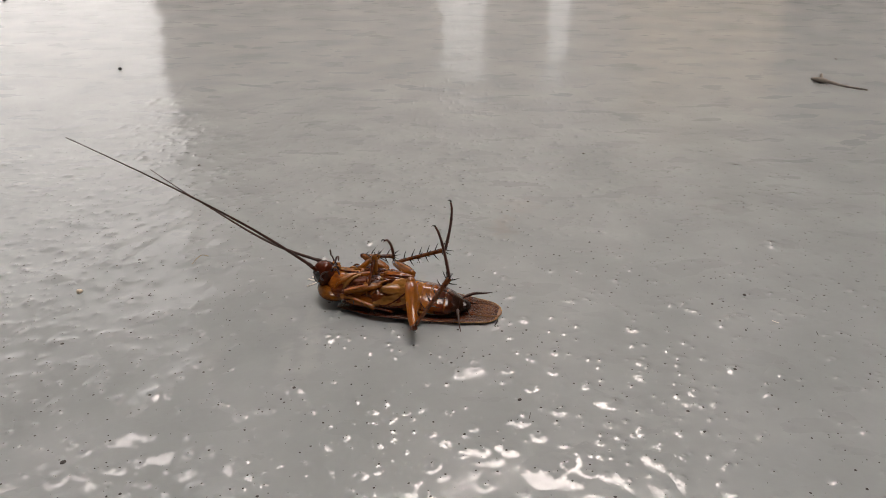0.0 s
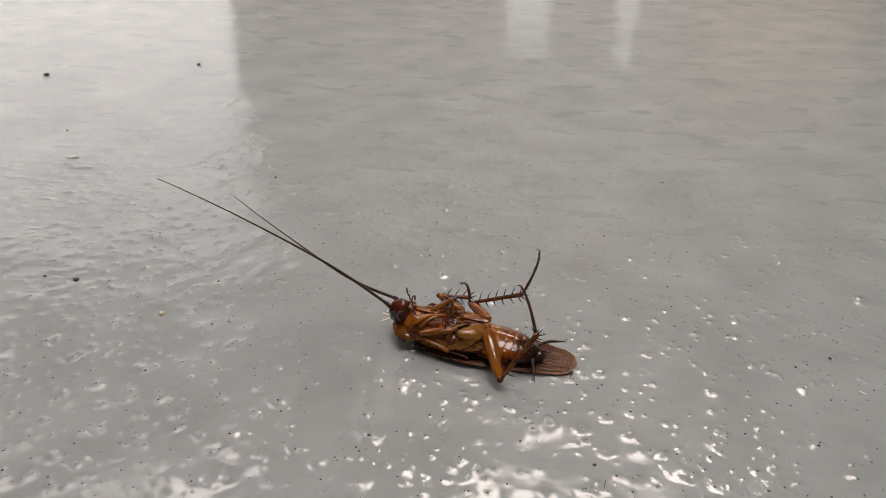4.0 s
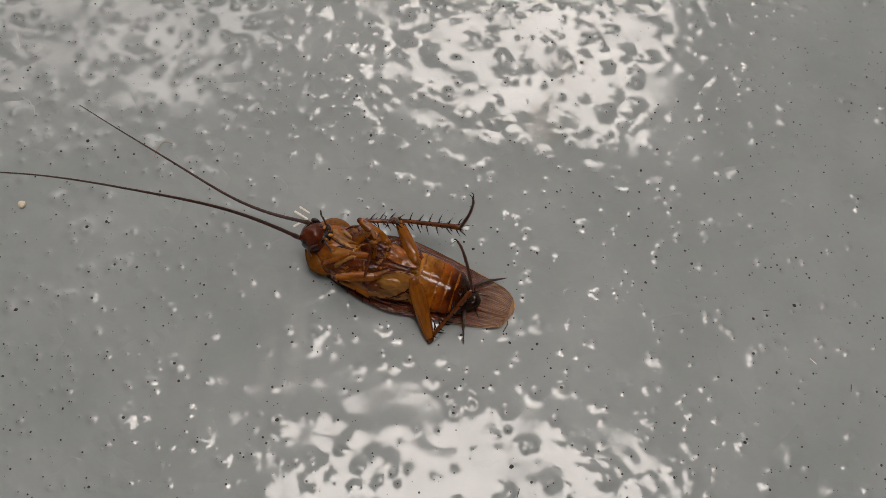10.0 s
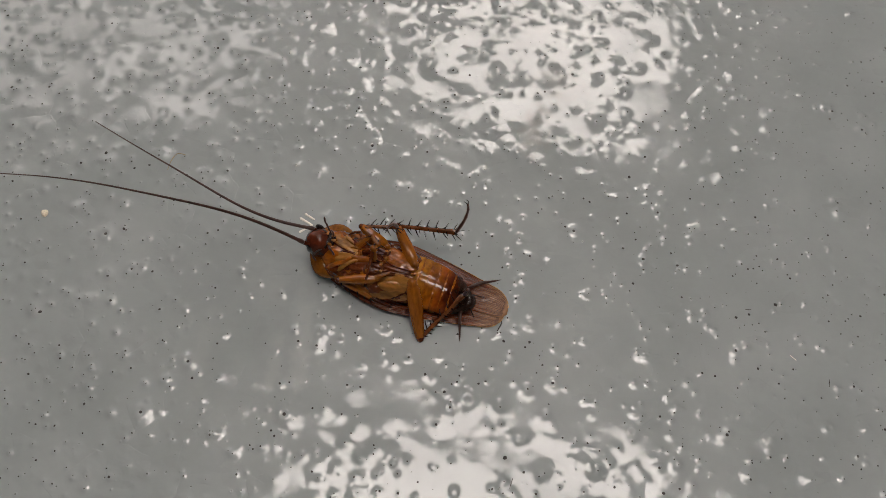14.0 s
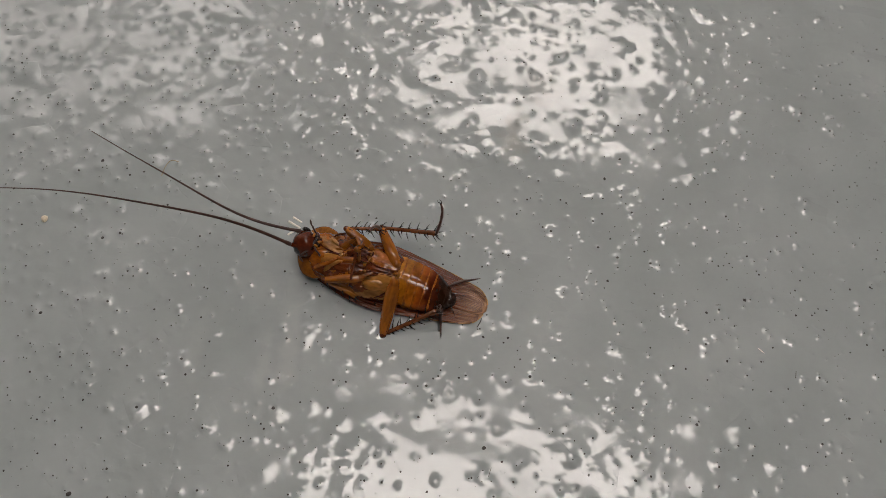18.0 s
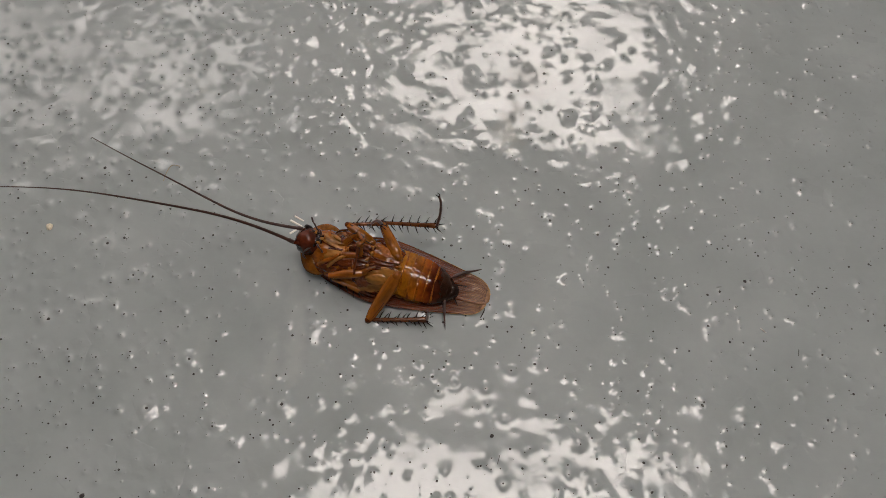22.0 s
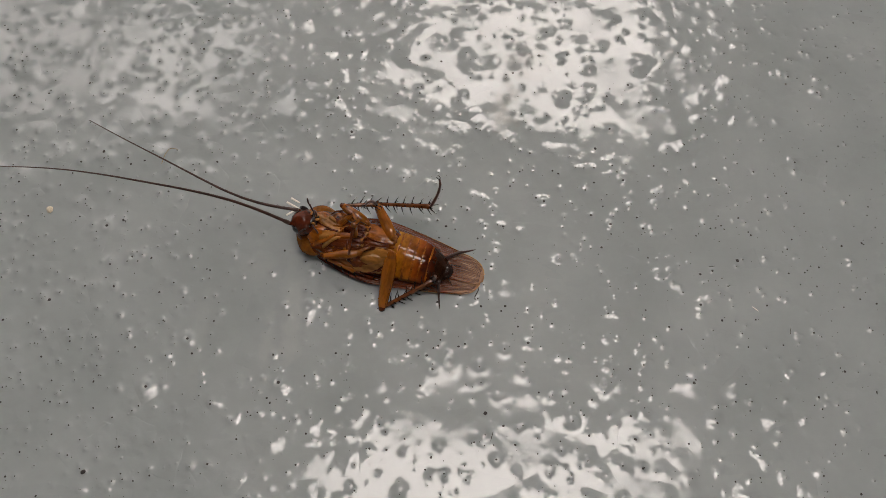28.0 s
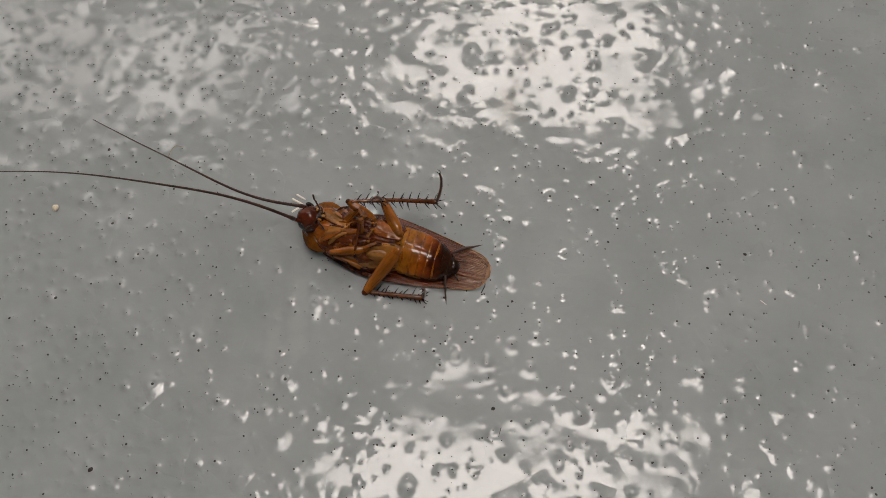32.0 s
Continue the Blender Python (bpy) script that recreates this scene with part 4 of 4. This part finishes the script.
def tibia(a, b, r, mat, spines, seed, length=None):
    n = (Vector(b) - Vector(a)).length if length is None else length
    ob = part("tibia", tube([(n * t, 0, 0.0) for t in (0.01, 0.1, 0.3, 0.55, 0.8, 0.97)], [r * q for q in (0.85, 0.8, 0.85, 0.9, 1.0, 1.2)], 10), mat, roach, "slender spiny shin segment")
    ob.matrix_basis = aim(a, b)
    rng = random.Random(seed)
    for k in range(spines):
        t = 0.08 + 0.88 * k / max(spines - 1, 1)
        roll = (45, 225, 135, 315)[k % 4] + rng.uniform(-18, 18)
        s = part("spine", SPINE, None, ob)
        s.matrix_basis = pose(n * t * MM, 0, 0) @ pose(0, 0, 0, roll) @ pose(0, 0, r * 0.75 * MM, 0, -62 + rng.uniform(-8, 8), 0)
    for k in range(4 if spines > 3 else 2):
        s = part("spine", SPINE, None, ob)
        s.matrix_basis = pose(n * 0.98 * MM, 0, 0) @ pose(0, 0, 0, 45 + 90 * k) @ pose(0, 0, r * 0.8 * MM, 0, -40, 0)
    return ob


def tarsus(a, b, curl, length=None, mat=None):
    n = (Vector(b) - Vector(a)).length if length is None else length
    pts = spline([(0, 0, 0), (n * 0.5, 0, curl * 0.5), (n * 0.85, 0, curl * 0.35), (n, 0, -curl * 0.15)], 5)
    k = len(pts)
    ob = part("tarsus", tube(pts, [0.34 - 0.15 * i / k + (0.05 if i % 4 == 3 else 0) for i in range(k)], 8), mat or TARSUS, roach, "thin dark jointed foot")
    ob.matrix_basis = aim(a, b)
    for s in (-1, 1):
        c = part("claw", CLAW, None, ob)
        c.matrix_basis = pose(n * MM, 0, -curl * 0.15 * MM, 0, 40, s * 28)
    return ob


# hip, knee, shin end and foot tip of each leg
HIP_NEAR, THIGH, SHIN, FOOT = (1.7, -2.7, 7.6), 11.3, 11.7, 10.2
HIP_FAR, KNEE_FAR, SHIN_FAR = (0.9, 1.0, 7.2), (-4.7, 8.2, 5.2), (6.5, 8.7, 9.3)


def legs():
    far = (femur(HIP_FAR, KNEE_FAR, 1.2, 0.92, AMBER), tibia(KNEE_FAR, SHIN_FAR, 0.46, SHIN_BROWN, 24, 2), tarsus(SHIN_FAR, (7.4, 11.1, 17.0), 0.9, 10.2))
    near = (femur(HIP_NEAR, (4.7, -12.7, 3.6), 1.38, 1.06, AMBER, THIGH), tibia((4.7, -12.7, 3.6), (11.2, -6.1, 12.8), 0.5, SHIN_BROWN, 24, 3, SHIN), tarsus((11.2, -6.1, 12.8), (8, -8, 20), 0.7, FOOT))
    # middle pair
    femur((-5.0, 2.8, 6.9), (-10.6, 4.7, 8.2), 1.05, 0.85, AMBER)
    tibia((-10.6, 4.7, 8.2), (-4.4, 7.0, 7.4), 0.42, SHIN_BROWN, 15, 4)
    tarsus((-4.4, 7.0, 7.4), (-5.3, 4.1, 12.8), 1.4)
    femur((-4.7, -3.4, 6.2), (-11.6, -5.6, 5.2), 1.0, 0.75, AMBER)
    tibia((-11.6, -5.5, 4.4), (-5.2, -6.0, 2.4), 0.5, AMBER, 8, 5)
    tarsus((-5.2, -6.0, 2.4), (-1.5, -6.2, 1.9), 0.3, None, RUST)
    # front pair
    femur((-10.4, 0.9, 6.8), (-8.0, 3.4, 8.6), 0.7, 0.55, AMBER)
    tibia((-8.0, 3.4, 8.6), (-6.2, 1.4, 10.2), 0.5, AMBER, 2, 6)
    femur((-10.2, -1.2, 6.8), (-6.2, -0.6, 7.4), 0.7, 0.55, FOLD_A)
    tibia((-6.2, -0.6, 7.4), (-6.7, 0.6, 10.4), 0.62, AMBER, 2, 7)
    tarsus((-6.7, 0.6, 10.4), (-6.6, -4.6, 6.2), 0.5, None, FOLD_B)
    return far, near


def antenna(a, n, bends, label):
    """A whip feeler along its own x, bowed sideways and upward by three sine waves each."""
    pts, rad = [], []
    for i in range(81):
        t = i / 80
        waves = [math.sin(k * math.pi * t) for k in (1, 2, 3)]
        pts.append((n * t, sum(p * q for p, q in zip(bends[:3], waves)), sum(p * q for p, q in zip(bends[3:], waves))))
        rad.append((0.27 * (1 - t) ** 1.1 + 0.07) * (1.25 if i < 2 else 1) * (1.0 + 0.07 * (i % 2)))
    ob = part("antenna", tube(pts, rad, 8), FEELER, roach, label)
    ob.matrix_basis = pose(*[c * MM for c in a])
    part("scape", blob((-0.6, 0, -0.15), (1.4, 0.42, 0.42), (0, 0, 0), 12, 8), RUST, ob, "thick reddish feeler base")
    return ob


ROOT_FAR, ROOT_NEAR = (-18.99, 1.57, 7.71), (-19.68, -1.69, 8.1)
wings()
body()
abdomen()
head()
coxae()
flank_strips()
sinews()
FAR_LEG, NEAR_LEG = legs()
FEELER_FAR = antenna(ROOT_FAR, 41.1, (1.79, 0.6, 0.17, -0.63, 0.01, -0.07), "long thin dark feeler")
FEELER_NEAR = antenna(ROOT_NEAR, 51.5, (-3.01, -0.07, -0.33, 0.02, 0.13, -0.07), "very long thin dark feeler")

# near hind leg: seconds, knee, shin end, foot tip
REST, SWING = ((4.7, -12.7, 3.4), (11.2, -6.1, 12.6), (7.2, -4.4, 22.2)), ((7.2, -11.6, 2.6), (12.2, -4.4, 10.6), (8.2, -3.0, 19.6))
SWAYS = [(0.0, 0), (0.3, 1), (0.6, 0), (0.85, 1), (1.0, 0), (1.15, 1), (1.3, 0), (1.45, 1), (1.7, 0), (2.0, 0), (2.3, 0.7), (2.7, 0), (3.0, 0.8), (3.2, 0.3), (3.5, 1)]
KICKS = [
    (5.5, (4.4, -11.9, 1.8), (11.8, -3.4, 8.6), (8.6, -1.6, 18.4)), (6.0, (4.9, -12.1, 2.4), (11.6, -3.2, 8.0), (8.2, -1.4, 17.8)),
    (6.5, (5.2, -12.0, 2.0), (11.6, -3.0, 7.6), (8.4, -1.0, 17.4)), (7.0, (6.0, -10.8, 1.4), (11.6, -2.4, 6.6), (9.0, 1.6, 15.6)),
    (7.4, (4.2, -10.9, 1.2), (11.2, -2.2, 4.6), (11.6, -4.0, 13.5)), (8.0, (4.1, -10.8, 1.0), (11.2, -2.0, 4.3), (11.7, -4.4, 13.5)),
    (9.5, (3.8, -10.9, 1.0), (11.2, -2.2, 4.4), (11.7, -4.4, 13.5)), (9.7, (6.2, -9.8, 1.0), (11.5, -1.6, 6.4), (7.6, 3.4, 14)),
    (10.0, (6.9, -9.3, 1.0), (11.5, -1.2, 6.4), (7.1, 3.8, 14.5)), (10.2, (3.6, -10.9, 1.0), (11.2, -2.2, 4.4), (11.7, -4.4, 13.5)),
    (11.5, (3.8, -10.8, 1.0), (11.2, -2.2, 4.4), (11.7, -4.4, 13.5)), (12.0, (5.8, -9.4, 1.0), (11.5, -1.2, 6.2), (7.4, 3.8, 14)),
    (12.2, (5.8, -9.4, 1.0), (11.5, -1.2, 6.2), (7.4, 3.8, 14)), (12.4, (4.1, -10.4, 1.0), (11.2, -1.6, 4.4), (11.7, -4.4, 13.5)),
    (12.6, (6.0, -9.6, 1.0), (11.5, -1.4, 5.4), (11.4, 0.2, 14)), (12.8, (4.1, -10.4, 1.0), (11.2, -1.6, 4.4), (11.7, -4.4, 13.5)),
    (13.5, (4.6, -10.2, 1.0), (11.2, -1.2, 4.4), (11.7, -4.4, 13.5)), (14.0, (5.4, -9.4, 1.0), (11.2, -0.8, 4.4), (11.7, -3.0, 13.5)),
    (14.5, (7.8, -8.2, 1.0), (11.6, -0.2, 6.0), (8.0, 4.4, 13)), (16.5, (3.6, -10.6, 1.0), (11.2, -3.4, 5.4), (11.7, -5.6, 14.6)),
    (17.5, (3.7, -10.6, 1.0), (11.2, -3.6, 5.2), (11.7, -5.8, 14.4)), (18.0, (2.0, -10.3, 1.0), (11.1, -4.2, 3.4), (11.5, -6.4, 12.8)),
    (19.0, (0.2, -10.3, 1.0), (11.0, -5.0, 1.5), (11.4, -7.0, 11)), (20.0, (-1.0, -10.5, 1.0), (10.0, -7.2, 1.6), (10.0, -9.2, 11)),
    (21.0, (-1.5, -10.3, 1.0), (9.8, -7.8, 1.8), (9.8, -9.6, 11)), (23.0, (-2.6, -10.2, 1.0), (8.9, -8.1, 1.2), (8.8, -9.8, 11)),
    (24.0, (-3.6, -9.4, 1.0), (8.3, -8.9, 1.0), (8.6, -10.4, 10.8)), (25.0, (-4.0, -9.2, 1.0), (7.9, -9.2, 1.0), (8.3, -10.7, 10.8)),
    (25.5, (-4.0, -9.4, 1.1), (7.5, -10.0, 1.4), (7.9, -11.2, 11)), (27.5, (1.8, -10.6, 1.0), (10.9, -3.8, 4.0), (11.4, -6.6, 13.4)),
    (28.0, (1.9, -10.6, 1.0), (10.9, -4.0, 3.8), (11.4, -6.8, 13.2)), (28.5, (0.7, -10.7, 1.0), (10.9, -5.0, 2.4), (11.3, -7.4, 11.8)),
    (29.5, (0.1, -10.6, 1.0), (10.9, -5.6, 1.8), (11.2, -7.8, 11.2)), (30.0, (-0.7, -10.5, 1.0), (10.6, -7.0, 1.3), (10.8, -8.9, 10.8)),
    (31.0, (-2.2, -10.0, 1.0), (9.2, -8.2, 1.1), (9.3, -9.9, 10.8)), (32.0, (-3.0, -10.0, 1.0), (8.8, -8.5, 1.0), (8.9, -10.2, 10.8)),
]


def mixed(a, b, t):
    return tuple(tuple(p + (q - p) * t for p, q in zip(u, v)) for u, v in zip(a, b))


def motions():
    rows = [(t, *mixed(REST, SWING, s)) for t, s in SWAYS] + KICKS
    thigh, shin, foot = [], [], []
    for t, k, e, f in rows:
        knee = reach(HIP_NEAR, k, THIGH)
        end = reach(knee, e, SHIN)
        thigh.append((t, aim(HIP_NEAR, knee)))
        shin.append((t, aim(knee, end)))
        foot.append((t, aim(end, f, (0.6, 0.8, 0.1))))
    for ob, path in zip(NEAR_LEG, (thigh, shin, foot)):
        walk(ob, path)
    # far hind foot: it sways on a still shin
    tips = [(0.0, (7.4, 10.9, 19.5)), (3.3, (7.4, 10.8, 19.5)), (3.5, (8.1, 10.7, 19.5)), (5.5, (10.1, 8.5, 19.1)), (6.0, (10.0, 8.9, 19.2)),
            (7.0, (8.2, 9.0, 19.6)), (8.0, (7.2, 9.8, 19.7)), (9.0, (7.4, 9.9, 19.7)), (12.8, (7.4, 9.9, 19.6)), (13.0, (7.9, 10.0, 19.6)), (13.5, (7.5, 9.9, 19.6)), (14.5, (7.7, 10.0, 19.6)),
            (17.0, (6.6, 10.4, 19.6)), (19.0, (6.6, 9.9, 19.7)), (23.0, (6.5, 9.8, 19.8)), (25.0, (6.8, 10.0, 19.7)), (27.5, (7.9, 9.8, 19.6)), (28.0, (8.0, 9.7, 19.6)), (29.5, (7.6, 9.6, 19.7)), (30.0, (7.0, 9.6, 19.8)), (32.0, (6.9, 9.5, 19.8))]
    walk(FAR_LEG[2], [(t, aim(SHIN_FAR, p, (0.9, -0.3, 0.1))) for t, p in tips])
    far = [(0.0, (-56.4, 3.7, 24.6)), (3.5, (-55.9, 3.2, 25.4)), (5.5, (-56.6, 4.7, 23.4)), (6.0, (-57.8, 7.0, 20.1)), (7.0, (-57.9, 5.2, 20.3)), (9.0, (-57.8, 4.2, 20.7)), (13.0, (-57.3, 2.7, 22.6)), (19.0, (-57.1, 2.7, 23.1)), (23.0, (-56.8, 1.9, 24.0)), (28.0, (-57.1, 2.3, 23.2)), (32.0, (-56.8, 1.5, 23.8))]
    walk(FEELER_FAR, [(t, aim(ROOT_FAR, p)) for t, p in far])
    near = [(0.0, (-56.5, -19.1, 39.8)), (3.5, (-58.4, -16.9, 38.1)), (5.5, (-61.5, -13.4, 36.3)), (6.0, (-62.1, -12.4, 35.6)), (7.0, (-61.8, -12.7, 34.3)), (8.0, (-61.6, -15.4, 33.5)), (9.0, (-61.4, -16.1, 33.7)), (10.0, (-61.2, -17.0, 33.6)), (11.0, (-61.4, -17.1, 33.6)), (12.0, (-60.8, -16.9, 35.0)), (13.0, (-61.1, -17.3, 34.5)), (14.0, (-62.0, -15.6, 34.1)), (19.0, (-61.9, -16.8, 34.1)), (25.0, (-62.5, -14.6, 35.1)), (28.0, (-61.9, -15.2, 34.2)), (30.0, (-62.0, -15.9, 34.0)), (32.0, (-62.2, -16.6, 33.8))]
    walk(FEELER_NEAR, [(t, aim(ROOT_NEAR, p)) for t, p in near])


# ---- grit and litter on the paint, in millimetres ----
def grit_mesh(seed, flat):
    return mesh_of("grit", blob((0, 0, flat * 0.8), (1.0, 0.8, flat), (0, 0, 0), 9, 6, lump=0.5, freq=1.1 + seed * 0.3), GRIT, False)


GRITS = [grit_mesh(s, f) for s, f in ((1, 0.5), (2, 0.35), (3, 0.6))]
SPECKS = [(-66.5, -12.5, 0.38), (-62.6, 21.4, 0.36), (72.0, 1.9, 0.36), (-53.1, -45.0, 0.5), (184.9, 197.7, 1.1), (-126.6, 192.2, 1.3), (60.2, 70.7, 0.7), (53.0, 86.5, 0.8),
          (31.5, 51.1, 0.5), (43.5, 27.0, 0.35), (-96.3, 19.2, 0.8), (-183.8, 171.9, 1.6), (-254.1, 357.0, 2.2), (186.4, 392.1, 3.0), (-104.5, 20.2, 0.4), (-145.0, 112.2, 0.8),
          (158.9, 161.9, 1.2), (-64.0, 80.3, 0.7), (42.9, 18.7, 0.3), (20.2, -31.5, 0.4), (88.0, 46.0, 0.4), (64.0, -1.5, 0.3)]
FAINT_GRITS = [g.copy() for g in GRITS]
for g in FAINT_GRITS:
    g.materials[0] = DUST
for i, (x, y, r) in enumerate(SPECKS):
    far = y > 45
    r *= 0.65 if far else 1.0
    g = tagged(new("grit", (FAINT_GRITS if far else GRITS)[i % 3]), "tiny black speck of grit on the painted floor", "grit", "grit on the floor")
    g.matrix_basis = pose(x * MM, y * MM, -0.00004, 0, 0, 67 * i) @ Matrix.Diagonal((r, r, r, 1))

thing("crumb", blob((-71.0, 7.2, 0.35), (0.62, 0.75, 0.4), (0, 0, 20), 10, 7, lump=0.6, freq=1.3), CRUMB, "pale yellowish crumb lying on the floor", "crumb", smooth=False)
thing("crumb", blob((-132.0, 89.4, 0.3), (2.0, 0.5, 0.35), (0, 0, 12), 10, 7, lump=0.4, freq=1.0), CHIP, "white sliver lying on the floor", "crumb", smooth=False)
thing("fibre", tube(spline([(-49.8, 18.9, 0.12), (-49.4, 21.2, 0.2), (-48.4, 22.5, 0.5), (-46.9, 22.5, 0.15)], 5), [0.07] * 16, 6), FIBRE, "fine curled brown fibre on the floor", "fibre")
thing("twig", tube(spline([(159.0, 164.0, 1.0), (162.5, 158.0, 1.4), (166.0, 153.0, 1.2), (173.5, 148.5, 0.7)], 5), [0.6, 0.8, 1.0, 1.1, 1.0, 0.8, 0.7, 0.6, 0.55, 0.5, 0.5, 0.45, 0.4, 0.4, 0.3, 0.2], 8, wobble=0.4, bm=tube([(161.0, 160.0, 1.2), (164.0, 167.0, 1.6), (166.3, 171.0, 1.0)], [0.8, 0.6, 0.3], 7)), LITTER, "small grey-brown bit of dry plant litter on the floor", "litter")
for a, b, w in (((-22.0, 10.9, 0.25), (-19.6, 9.6, 0.5), 0.28), ((-21.8, 8.0, 0.25), (-19.6, 9.7, 0.3), 0.24), ((-21.2, 11.9, 0.25), (-19.4, 10.9, 0.35), 0.26)):
    thing("paint_chip", tube([a, b], [w, w * 0.7], 5, 0.5), CHIP, "white splinter of dry paint beside the head", "splinter", "splinters by the head", smooth=False)
thing("leg_fragment", tube(spline([(17.8, -8.4, 0.15), (18.5, -6.8, 0.35), (18.3, -5.8, 0.3), (19.2, -4.6, 0.15)], 4), [0.1] * 13, 6, wobble=0.5), GRIT, "dark bristly shred under the wing tip", "litter")
for x, y, a, n, mat, label in ((74.5, -8.5, -40, 0.7, CHIP, "tiny white lint sliver on the floor"), (66.5, 0.4, 5, 0.55, GRIT, "tiny dark hair fragment on the floor"), (81.0, -12.8, 80, 0.7, GRIT, "tiny dark hair fragment on the floor"), (21.5, -36.0, 75, 1.1, GRIT, "tiny dark hair fragment on the floor")):
    d = Vector((math.cos(radians(a)), math.sin(radians(a)), 0)) * n
    p = Vector((x, y, 0.08))
    thing("lint", tube([p - d, p + d * 0.2, p + d], [0.06, 0.08, 0.05], 6), mat, label, "lint", "lint on the floor")

motions()
